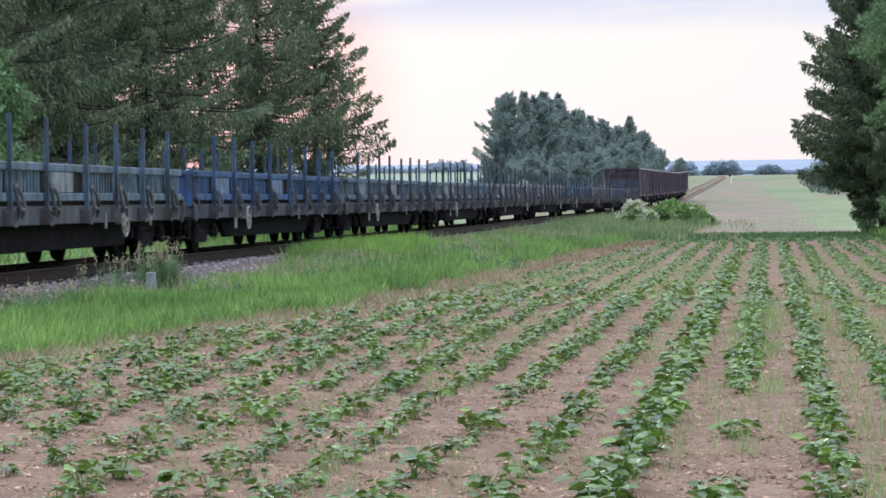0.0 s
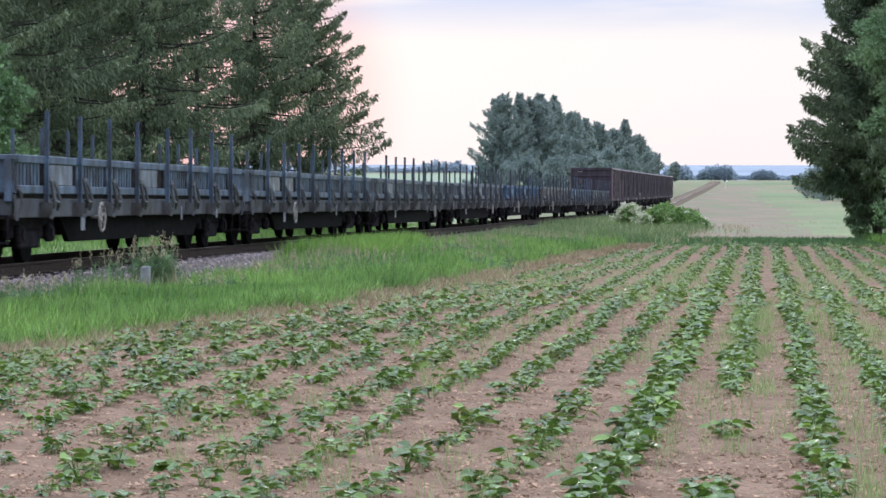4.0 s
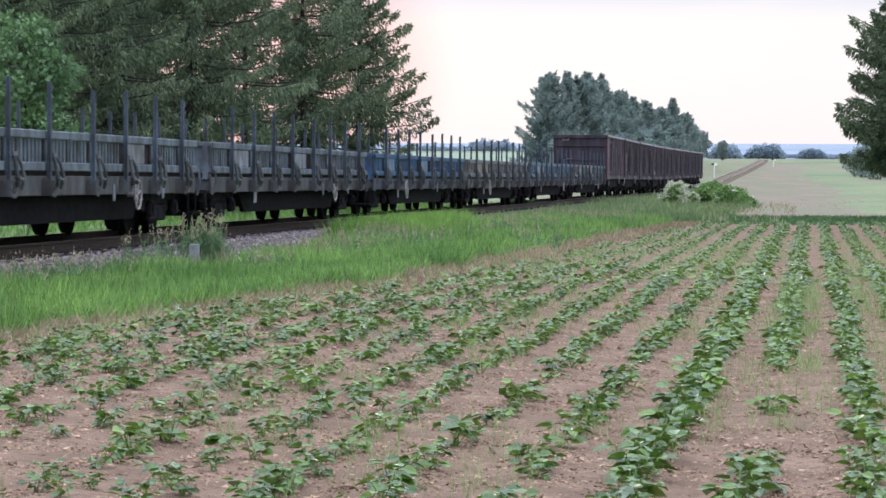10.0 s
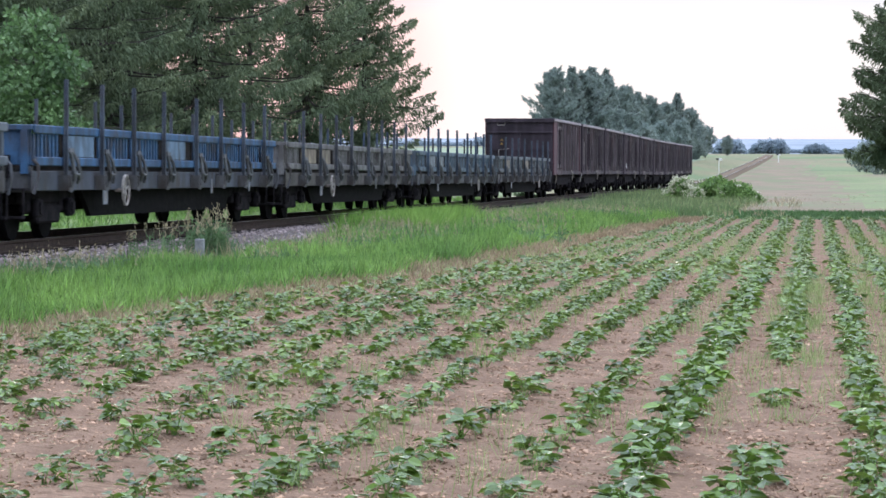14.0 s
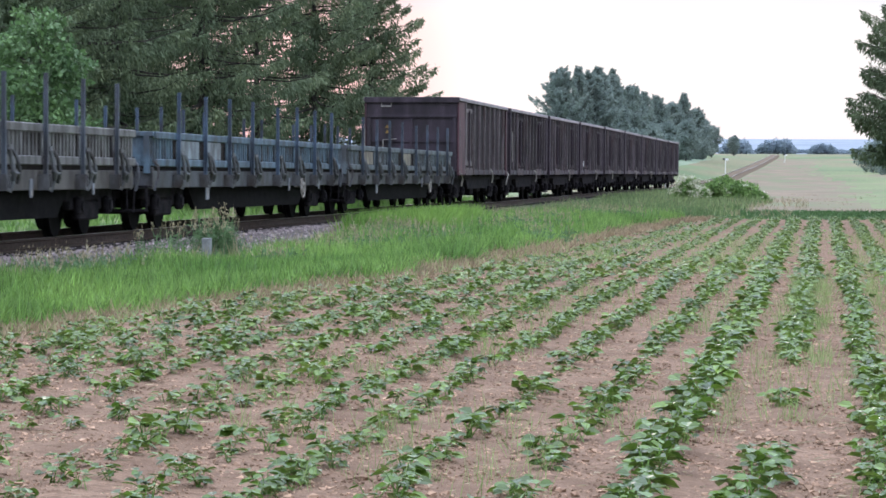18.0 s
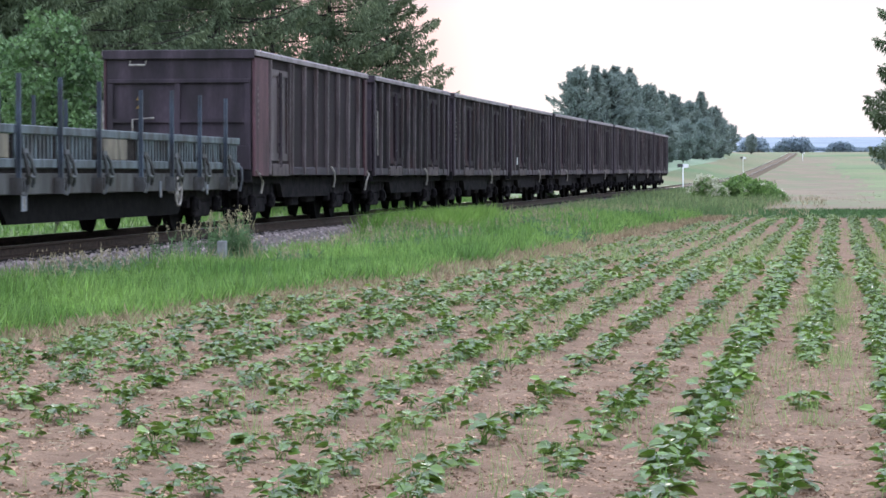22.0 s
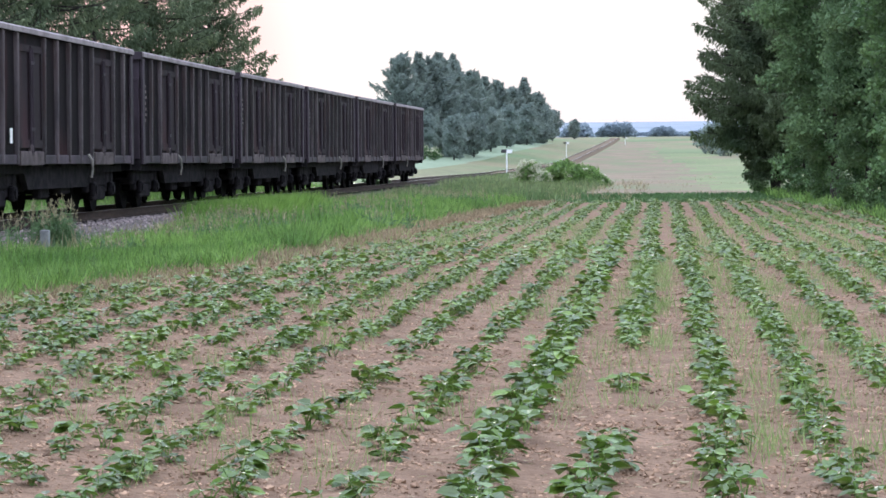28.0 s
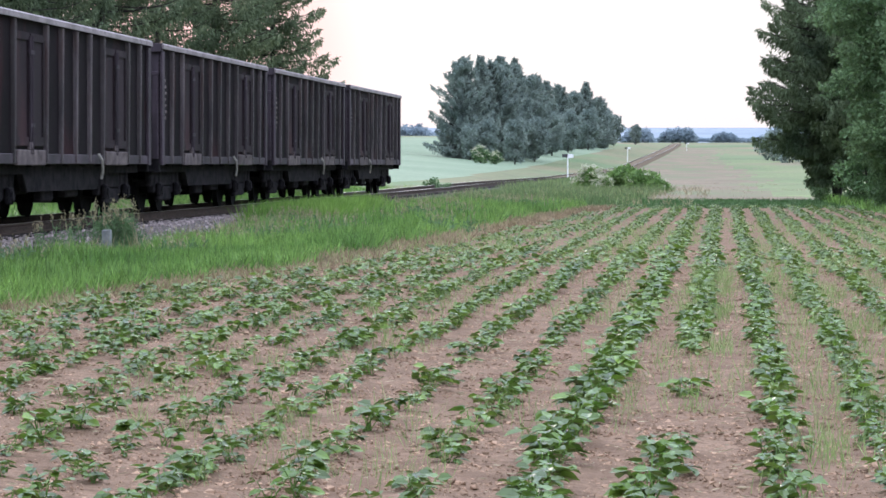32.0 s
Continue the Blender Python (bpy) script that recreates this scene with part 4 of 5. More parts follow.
def make_spruce(seed, H, R, low=0.06, density=1.0, gap=0.0, droop=0.35, needle=SPRUCE, twig=0.19, ragged=0.35, taper=0.78, bushy=0, cone=False, label="tall dark green spruce with drooping branches", trunk_r=None, spray=0.12):
    rng = np.random.default_rng(seed)
    t = thing("spruce_tree", label, "tree")
    tr = trunk_r or H * 0.013
    bm = bmesh.new()
    wob = rng.normal(0, 0.05, (9, 2))
    pts = [(wob[i, 0] * (i > 0), wob[i, 1] * (i > 0), -0.3 + H * i / 8 * 1.0 + 0.0) for i in range(9)]
    tube(bm, pts, tr, 9, tr * 0.08)
    part("trunk", bm, BARK, t, "rough grey-brown trunk")
    limbs, B, D, L, W = [], [], [], [], []
    z = H * low
    while z < H * 0.985:
        k = (z / H - low) / (1 - low)
        # crown outline: fullest a third of the way up, ragged
        prof = R * min(1.0, 0.62 + 1.5 * k) * (1 - k) ** taper + 0.12
        if cone:
            prof = R * min(1.0, 0.30 + 3.0 * k) * min(1.0, 1.22 * (1 - k)) + 0.08
        nb = rng.integers(5, 8) + bushy
        a0 = rng.uniform(0, math.tau)
        for b in range(nb):
            if rng.random() < gap * (1 - 0.6 * k):
                continue
            a = a0 + b * math.tau / nb + rng.normal(0, 0.22)
            ln = prof * (1 + rng.normal(0, ragged * 0.6)) if rng.random() > 0.12 else prof * rng.uniform(0.4, 1.0 + ragged)
            ln = max(ln, 0.15)
            dirh = np.array([math.cos(a), math.sin(a)])
            dz = -droop * (1 - k) + 0.45 * k + rng.normal(0, 0.1)
            us_ = np.array([0, 0.35, 0.7, 1.0])
            zb = z + rng.normal(0, 0.012 * H)
            path = np.stack([dirh[0] * us_ * ln, dirh[1] * us_ * ln, zb + dz * us_ * ln * 0.8 + 0.20 * ln * us_ ** 3], 1)
            limbs.append(([tuple(p) for p in path], 0.012 + 0.014 * ln, 0.004))
            n = int((20 + 62 * ln) * density)
            u = rng.beta(1.5, 0.9, n)
            p = np.stack([np.interp(u, us_, path[:, j]) for j in range(3)], 1)
            side = np.array([-dirh[1], dirh[0], 0])
            fan = 0.20 * ln * (1.12 - u) + 0.04
            s = rng.normal(0, 0.62, n) * fan
            # side twigs hang like a curtain below the bough, shorter towards the tip
            hang = rng.random(n) ** 1.4 * (0.08 + 0.24 * ln * (1.15 - u))
            p = p + side[None] * s[:, None]
            p[:, 2] -= hang + np.abs(s) * 0.3
            d = np.stack([dirh[0] * 0.40 * np.ones(n), dirh[1] * 0.40 * np.ones(n), np.where(hang > 0.06, -1.25, -0.35) + 0.6 * k], 1) + side[None] * np.sign(s)[:, None] * 0.30 + rng.normal(0, 0.28, (n, 3))
            B.append(p)
            D.append(d)
            L.append(rng.uniform(0.6, 1.3, n) * twig)
            W.append(rng.uniform(0.7, 1.3, n) * spray * twig)
        z += H * 0.0235 * rng.uniform(0.7, 1.3)
    part("branchwork", limb_tubes(limbs, 4), BARK, t)["kind"] = "stuff"
    v, f = blades(np.concatenate(B), np.concatenate(D), np.concatenate(L), np.concatenate(W), rng)
    o = new("crown", mesh_np("crown", v, f, [needle]))
    o.parent = t
    return t


def make_broadleaf(seed, H, R, leaf=LEAF, low=0.12, n_leaf=9000, size=0.10, lobes=16, label="leafy young deciduous tree", name="leafy_tree", category="tree", bloom=0, trunk_r=None, flat=1.0, layer=0.85, lobe=(0.34, 0.58)):
    rng = np.random.default_rng(seed)
    t = thing(name, label, category)
    tr = trunk_r or 0.012 * H + 0.02
    bm = bmesh.new()
    tube(bm, [(0, 0, -0.3), (0.04 * R, 0, H * 0.25), (-0.05 * R, 0.03 * R, H * 0.55), (0.02 * R, 0, H * 0.9)], tr, 8, tr * 0.15)
    part("trunk", bm, BARK, t)
    zc0, zc1 = H * low, H
    cent, rad, limbs = [], [], []
    for i in range(lobes):
        k = (i + 0.5) / lobes
        a = i * 2.4 + rng.normal(0, 0.4)
        zz = zc0 + (zc1 - zc0) * (0.10 + 0.84 * k)
        wid = R * (math.sin(math.pi * (0.12 + 0.80 * k)) ** 0.7) * flat
        off = wid * rng.uniform(0.30, 0.72)
        c = np.array([math.cos(a) * off, math.sin(a) * off, zz])
        cent.append(c)
        rad.append(wid * rng.uniform(*lobe) + 0.06)
        limbs.append(([(0, 0, max(0.1, zz - 0.5 * off - 0.25)), (c[0] * 0.5, c[1] * 0.5, zz - 0.15 * off), tuple(c)], tr * 0.35 * (1.1 - 0.6 * k), 0.006))
    part("branchwork", limb_tubes(limbs, 5), BARK, t)["kind"] = "stuff"
    cent, rad = np.array(cent), np.array(rad)
    w = rad ** 2
    pick = rng.choice(lobes, n_leaf, p=w / w.sum())
    d = unit(rng.normal(size=(n_leaf, 3)))
    rr = rad[pick] * rng.beta(4.0, 1.3, n_leaf) * (1 + 0.22 * np.sin(7 * d[:, 0] + pick) * np.sin(6 * d[:, 2] + 2 * pick))
    p = cent[pick] + d * rr[:, None] * np.array([1, 1, layer])
    # the boughs bend down towards their ends
    p[:, 2] -= (0.85 - layer) * 0.5 * rr * np.hypot(d[:, 0], d[:, 1])
    p[:, 2] = np.maximum(p[:, 2], 0.03)
    # small pointed leaves, hanging outwards
    dirs = d * 0.6 + rng.normal(0, 0.6, (n_leaf, 3)) + np.array([0, 0, -0.25])
    v, f = blades(p, dirs, rng.uniform(0.7, 1.35, n_leaf) * size, rng.uniform(0.26, 0.42, n_leaf) * size, rng)
    o = new("crown", mesh_np("crown", v, f, [leaf]))
    o.parent = t
    if bloom:
        sel = rng.choice(np.where((d[:, 2] > 0.0) & (rr > 0.8 * rad[pick]))[0], bloom)
        P, DD = [], []
        for s in sel:
            m = 22
            q = p[s] + rng.normal(0, 1, (m, 3)) * np.array([0.10, 0.10, 0.04]) + np.array([0, 0, 0.05])
            P.append(q)
            DD.append(np.tile((0, -0.3, 0.8), (m, 1)) + rng.normal(0, 0.5, (m, 3)))
        P, DD = np.concatenate(P), np.concatenate(DD)
        v, f = blades(P, DD, np.full(len(P), 0.085), np.full(len(P), 0.032), rng)
        o = new("blossom", mesh_np("blossom", v, f, [BLOSSOM]))
        o.parent = t
        o["label"] = "cream flat flower heads"
    return t


def stand(t, az, dist, turn=0.0, scale=1.0, sink=0.05):
    """Set a tree at an azimuth (radians right of the rows) and a distance."""
    x, y = math.tan(az) * dist, dist
    t.matrix_basis = Matrix.Translation((x, y, float(ground_z(x, y)) - sink)) @ pose(0, 0, 0, 0, 0, turn) @ Matrix.Diagonal((scale, scale, scale, 1))
    return t


def smaller(t, k):
    t.matrix_basis = t.matrix_basis @ Matrix.Diagonal((k, k, k, 1))


def also(t, az, dist, turn, scale=1.0, squeeze=1.0):
    x, y = math.tan(az) * dist, dist
    return copy_thing(t, Matrix.Translation((x, y, float(ground_z(x, y)) - 0.05)) @ pose(0, 0, 0, 0, 0, turn) @ Matrix.Diagonal((scale * squeeze, scale * squeeze, scale, 1)))


# spruce stand behind the line
BUSH_LEAF = material("bright_bush_leaves", (0.11, 0.20, 0.05), (0.23, 0.34, 0.11), 1.2, 14, 0.6, bump=0, island=0.35, through=0.4)


def label_group(ts, label, group):
    for q in ts:
        tagged(q, label, "tree", group)


sA = stand(make_spruce(11, 12.5, 2.9, droop=0.30, density=2.3, gap=0.20, bushy=0, ragged=0.5, twig=0.17, spray=0.16), -0.1695, 112, 40)
sB = stand(make_spruce(12, 16.0, 2.9, low=0.08, density=1.9, gap=0.22, bushy=1, ragged=0.5, trunk_r=0.13, twig=0.18, spray=0.16), -0.189, 107, 0)
sC = stand(make_spruce(13, 17.0, 2.7, low=0.12, density=1.4, gap=0.66, ragged=0.6, trunk_r=0.13, twig=0.18, spray=0.16), -0.2085, 101, 120)
sD = stand(make_spruce(14, 17.0, 3.3, low=0.05, density=2.0, gap=0.28, bushy=1, trunk_r=0.14, twig=0.18, spray=0.16, ragged=0.5), -0.228, 92, 10)
stand_l = [sA, sB, sC, sD]
for src, az, d, turn, sc, sq in ((sC, -0.2160, 106, 200, 1.0, 1.0), (sD, -0.245, 98, 90, 1.0, 1.0), (sD, -0.258, 88, 210, 0.95, 1.0), (sB, -0.270, 94, 60, 1.05, 1.05),
                                 (sD, -0.284, 84, 150, 1.0, 1.0), (sB, -0.299, 80, 20, 1.0, 1.05), (sD, -0.315, 78, 280, 1.0, 1.0), (sD, -0.262, 118, 10, 1.1, 1.1),
                                 (sB, -0.290, 112, 100, 1.1, 1.15), (sC, -0.330, 82, 130, 1.1, 1.1), (sD, -0.310, 105, 33, 1.1, 1.1)):
    stand_l.append(also(src, az, d, turn, sc, sq))
label_group(stand_l, "tall dark spruce in the stand behind the railway", "spruce stand behind the line")

young = stand(make_broadleaf(21, 5.3, 1.5, low=0.10, n_leaf=9500, size=0.125, lobes=26, layer=0.5, lobe=(0.30, 0.52), label="bright green young deciduous tree beside the railway"), -0.2835, 62, 0)
also(young, -0.305, 66, 100, 0.92)

# mixed grove farther along the line
grove = []
f1 = stand(make_spruce(31, 12.2, 3.2, low=0.02, density=1.3, needle=FAR_HAZE_LEAF, twig=0.36, droop=0.1, ragged=0.6, taper=0.62, spray=0.16), -0.1030, 322, 0)
f2 = stand(make_spruce(32, 12.8, 3.0, low=0.02, density=1.3, needle=FAR_HAZE_LEAF, twig=0.36, droop=0.15, ragged=0.36, taper=0.90, spray=0.16), -0.0965, 326, 30)
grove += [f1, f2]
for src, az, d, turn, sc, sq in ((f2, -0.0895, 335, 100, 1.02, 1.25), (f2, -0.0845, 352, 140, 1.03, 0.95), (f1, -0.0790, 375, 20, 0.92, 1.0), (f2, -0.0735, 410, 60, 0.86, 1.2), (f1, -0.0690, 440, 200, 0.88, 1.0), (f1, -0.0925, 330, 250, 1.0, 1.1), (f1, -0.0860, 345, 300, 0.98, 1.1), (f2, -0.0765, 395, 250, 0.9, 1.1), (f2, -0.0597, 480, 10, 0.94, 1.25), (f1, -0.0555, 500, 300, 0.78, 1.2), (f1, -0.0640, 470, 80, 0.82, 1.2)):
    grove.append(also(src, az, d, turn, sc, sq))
b1_ = stand(make_broadleaf(33, 5.6, 1.75, leaf=FAR_HAZE_LEAF, low=0.02, n_leaf=4500, size=0.26, lobes=14), -0.0845, 312, 0)
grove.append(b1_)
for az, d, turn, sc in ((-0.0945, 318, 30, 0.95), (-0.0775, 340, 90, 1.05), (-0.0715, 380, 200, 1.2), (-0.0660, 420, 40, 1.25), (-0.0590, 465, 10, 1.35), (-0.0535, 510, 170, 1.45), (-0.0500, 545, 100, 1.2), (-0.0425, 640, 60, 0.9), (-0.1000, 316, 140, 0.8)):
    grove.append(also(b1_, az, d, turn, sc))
for q in grove:
    smaller(q, 0.93)
label_group(grove, "distant dark green tree in the grove along the line, haze in its leaf colour", "grove along the line")
bb = stand(make_broadleaf(34, 1.9, 1.0, leaf=LEAF, low=0.0, n_leaf=1500, size=0.16, lobes=8, label="cream-flowering bush before the distant grove", name="bush", category="bush", bloom=60), -0.0965, 300, 0)
also(bb, -0.0915, 302, 80, 0.75)["label"] = "pale bush before the distant grove"
hz = stand(make_broadleaf(36, 5.0, 2.6, leaf=FAR_HAZE_LEAF, low=0.0, n_leaf=2600, size=0.34, lobes=12, label="green tree across the meadow, leaf colour paled for haze"), 0.0055, 420, 0)
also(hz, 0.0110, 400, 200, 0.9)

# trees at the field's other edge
big = stand(make_spruce(41, 12.4, 2.75, low=0.10, density=3.6, gap=0.02, droop=0.46, twig=0.155, ragged=0.26, bushy=5, cone=True, trunk_r=0.17, spray=0.15, needle=SPRUCE_SHADED, label="big dark spruce with drooping boughs at the field edge"), 0.0275, 93, 75)
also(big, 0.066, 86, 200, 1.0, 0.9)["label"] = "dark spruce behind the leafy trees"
lush = stand(make_broadleaf(42, 9.8, 2.05, leaf=LEAF_DARK, low=0.04, n_leaf=46000, size=0.105, lobes=64, layer=0.45, lobe=(0.26, 0.50), label="dense green deciduous tree at the field edge"), 0.0475, 76, 0)
also(lush, 0.0600, 68, 120, 0.98, 0.85)
also(lush, 0.083, 64, 220, 1.0, 1.0)
pale = stand(make_broadleaf(43, 6.6, 1.3, leaf=LEAF, low=0.03, n_leaf=16000, size=0.115, lobes=36, layer=0.5, lobe=(0.28, 0.5), label="lighter green bushy tree overhanging the field edge"), 0.0775, 57, 0)
sh = stand(make_broadleaf(44, 2.2, 0.8, leaf=LEAF, low=0.0, n_leaf=3200, size=0.11, lobes=10, name="bush", category="bush", label="light green shrub under the trees"), 0.0375, 84, 0)
also(sh, 0.0440, 77, 90, 0.75)
also(sh, 0.0545, 69, 190, 0.7)
also(sh, 0.0640, 62, 10, 0.6)
also(sh, 0.0215, 97, 200, 0.55)

# elder bushes between the line and the field's far end
elder = stand(make_broadleaf(51, 1.30, 0.95, leaf=BUSH_LEAF, low=0.0, n_leaf=2600, size=0.14, lobes=15, name="elder_bush", category="bush", bloom=130, label="elder bush with cream flower heads in the verge"), -0.0580, 131, 0, 0.84)
also(elder, -0.0535, 130, 40, 0.62)
e2 = stand(make_broadleaf(52, 1.32, 1.15, leaf=BUSH_LEAF, low=0.0, n_leaf=3600, size=0.17, lobes=22, layer=0.55, lobe=(0.26, 0.46), name="elder_bush", category="bush", bloom=6, label="green elder bush in the verge"), -0.0465, 132, 0, 0.92)
also(e2, -0.0400, 128, 120, 0.84)["label"] = "low green elder bush in the verge"
also(e2, -0.0345, 126, 220, 0.56)["label"] = "low green elder bush in the verge"
dk = stand(make_broadleaf(53, 0.75, 0.4, leaf=LEAF_DARK, low=0.0, n_leaf=500, size=0.13, lobes=6, name="bush", category="bush", label="small dark weed bush beyond the rails"), -0.1135, 128, 0)
also(dk, -0.1085, 130, 60, 0.7)


# woods on the far ridge, haze put into their leaf colour, too far to count
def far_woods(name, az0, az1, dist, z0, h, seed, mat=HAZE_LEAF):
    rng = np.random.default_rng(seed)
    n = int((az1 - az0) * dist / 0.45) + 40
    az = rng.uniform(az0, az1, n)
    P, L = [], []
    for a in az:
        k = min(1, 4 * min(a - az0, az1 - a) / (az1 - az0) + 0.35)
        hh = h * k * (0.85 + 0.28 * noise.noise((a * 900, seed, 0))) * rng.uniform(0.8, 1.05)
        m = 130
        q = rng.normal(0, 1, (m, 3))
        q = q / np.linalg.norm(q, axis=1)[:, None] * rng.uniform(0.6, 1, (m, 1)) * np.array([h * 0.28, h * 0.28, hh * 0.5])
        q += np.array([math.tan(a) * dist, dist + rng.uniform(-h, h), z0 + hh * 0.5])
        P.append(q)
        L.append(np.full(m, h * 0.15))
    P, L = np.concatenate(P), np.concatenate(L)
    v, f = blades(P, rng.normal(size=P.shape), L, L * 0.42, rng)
    return tagged(new(name, mesh_np(name, v, f, [mat])), "woods on the far ridge, blue haze put into their colour", "woods", kind="stuff")


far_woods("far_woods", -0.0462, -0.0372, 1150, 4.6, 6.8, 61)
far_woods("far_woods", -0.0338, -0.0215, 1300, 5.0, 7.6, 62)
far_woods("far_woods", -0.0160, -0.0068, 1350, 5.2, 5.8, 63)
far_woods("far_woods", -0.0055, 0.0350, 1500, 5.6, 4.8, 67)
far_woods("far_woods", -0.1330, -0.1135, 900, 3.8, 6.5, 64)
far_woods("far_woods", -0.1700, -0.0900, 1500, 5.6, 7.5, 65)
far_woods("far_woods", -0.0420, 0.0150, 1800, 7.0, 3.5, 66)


# ---- crops ----
LEAF_V = np.array([(0, 0, 0), (0.26, 0.36, 0.05), (0.66, 0.30, 0.03), (1, 0, -0.10), (0.66, -0.30, 0.03), (0.26, -0.36, 0.05), (0.30, 0, -0.05), (0.66, 0, -0.06)])
LEAF_F = [(0, 5, 6), (0, 6, 1), (6, 5, 4, 7), (6, 7, 2, 1), (7, 4, 3), (7, 3, 2)]


def rot_from(d, up, rng):
    """Frames whose x runs along d and whose z leans to up."""
    x = unit(d)
    y = unit(np.cross(up, x))
    z = np.cross(x, y)
    return np.stack([x, y, z], 2)


def bean_mesh(seed, size=1.0, stalks=5, coarse=False, wide=1.0):
    rng = np.random.default_rng(seed)
    LV, LF, SV, SF = [], [], [], []
    n = 0
    for i in range(stalks):
        a = rng.uniform(0, math.tau)
        r = rng.uniform(0.01, 0.085) * size * wide
        h = rng.uniform(0.045, 0.135) * size
        foot = np.array([rng.normal(0, 0.012), rng.normal(0, 0.03), 0])
        top = np.array([math.cos(a) * r, math.sin(a) * r * 1.3, h])
        w = 0.004 * size
        k = len(SV)
        SV += [foot + (w, 0, 0), foot - (w, 0, 0), top - (w * 0.6, 0, 0), top + (w * 0.6, 0, 0), foot + (0, w, 0), foot - (0, w, 0), top - (0, w * 0.6, 0), top + (0, w * 0.6, 0)]
        SF += [(k, k + 1, k + 2, k + 3), (k + 4, k + 5, k + 6, k + 7)]
        for j in range(3 if not coarse else 2):
            b = a + (-1.15, 0.0, 1.15)[j] + rng.normal(0, 0.3) if not coarse else a + (-0.7, 0.7)[j] + rng.normal(0, 0.4)
            d = np.array([[math.cos(b), math.sin(b), rng.uniform(-0.42, 0.25)]])
            up = np.array([[rng.normal(0, 0.45), rng.normal(0, 0.45), 1.0]])
            R_ = rot_from(d, up, rng)[0]
            ln = rng.uniform(0.050, 0.086) * size * (1.12 if coarse else 1.0)
            v = (R_ @ (LEAF_V * np.array([1, 0.95, 1]) * ln).T).T + top + R_ @ np.array([0.008, 0, 0])
            LV.append(v)
            LF += [tuple(q + n for q in f) for f in LEAF_F]
            n += 8
    LV = np.concatenate(LV)
    LV[:, 2] = np.maximum(LV[:, 2], 0.012)
    return LV, LF, np.array(SV), SF


rngp = np.random.default_rng(5)
variants = [bean_mesh(100 + i, rngp.uniform(0.92, 1.2), 5 + i % 5) for i in range(10)]
coarse = [bean_mesh(200 + i, rngp.uniform(1.0, 1.2), 7 + i % 3, True, 1.6) for i in range(6)]
mesh_pairs = [(mesh_np("leaves", LV, LF, [BEAN]), mesh_np("stem", SV, SF, [BLADE])) for LV, LF, SV, SF in variants]

# sowing: rows about half a metre apart, some thin places; nearest row lines follow what stands there
plants = []
for k in range(-18, 9):
    x0 = ROW0 + PITCH * k
    y = 9.0 + rngp.uniform(0, 0.2)
    while y < FIELD_END - 0.6:
        y += 0.19 * rngp.uniform(0.55, 1.5) * (1 + 0.006 * y)
        cover = 0.55 + 0.60 * noise.noise((k * 3.7, y * 0.33, 2.0)) + 0.25 * noise.noise((k * 5.1, y * 1.3, 7.0))
        if k == -2:
            cover = 1.0
        if k == -1:
            cover = 1.0 if (11.2 < y < 14.3 or 16.9 < y < 17.4 or y > 20.3) else 0.0
        if k == 0:
            cover = 0.95
        if k == 1:
            cover = 0.9 if y > 13.8 else 0.5
        if k < -4:
            cover += 0.12
        if k != -1:
            cover += 0.32 * min(1.0, max(0.0, (y - 15) / 9))
        if rngp.random() > cover:
            continue
        wander = 0.05 * noise.noise((k * 1.3, y * 0.2, 5.0))
        x = x0 + float(row_bend(y)) + wander + rngp.normal(0, 0.035 + 0.05 * (k < -5))
        if not field_left(y) + 0.5 < x < field_right(y) - 0.15:
            continue
        plants.append((x, y, rngp.uniform(0, math.tau), rngp.uniform(0.72, 1.28) * (1.0 if k == -2 else 0.9 if k == -1 else 0.84 if k > -5 else 0.80) * (0.76 if y > 40 else 1.0)))
plants.sort(key=lambda p: p[1] + 0.25 * abs(p[0] + 1.2))
near, rest = plants[:300], plants[300:]
for i, (x, y, a, s) in enumerate(near):
    lv, sv = mesh_pairs[i % 10]
    t = thing("bean_plant", "low bushy green bean plant in dry soil", "crop plant", "bean plants of the nearest rows")
    t.matrix_basis = Matrix.Translation((x, y, float(ground_z(x, y)) + 0.018)) @ pose(0, 0, 0, 0, 0, math.degrees(a)) @ Matrix.Diagonal((s, s, s, 1))
    shared("leaves", lv, t)
    shared("stem", sv, t)


def scatter(name, places, shapes, mat, label, category, which=0, z_off=0.018):
    V, F, n = [], [], 0
    for i, (x, y, a, s) in enumerate(places):
        v0, f0 = shapes[i % len(shapes)][which * 2:which * 2 + 2]
        c, sn = math.cos(a) * s, math.sin(a) * s
        v = np.empty_like(v0)
        v[:, 0], v[:, 1], v[:, 2] = c * v0[:, 0] - sn * v0[:, 1] + x, sn * v0[:, 0] + c * v0[:, 1] + y, s * v0[:, 2] + float(ground_z(x, y)) + z_off
        V.append(v)
        F += [tuple(q + n for q in f) for f in f0]
        n += len(v0)
    return tagged(new(name, mesh_np(name, np.concatenate(V), F, [mat])), label, category, kind="stuff")


mid = [p for p in rest if p[1] < 34]
far = [p for p in rest if p[1] >= 34]
scatter("bean_rows", mid, variants, BEAN, "rows of low green bean plants", "crop")
scatter("bean_stems", mid, variants, BLADE, "thin stems of the bean rows", "crop", 1)
scatter("bean_rows", far, coarse, BEAN, "rows of low green bean plants running to the field's end", "crop")


BRIGHT_BLADE = material("fresh_yellow_green_grass", (0.11, 0.22, 0.035), (0.23, 0.36, 0.08), 0.9, 6, 0.6, bump=0, island=0.3, through=0.35)


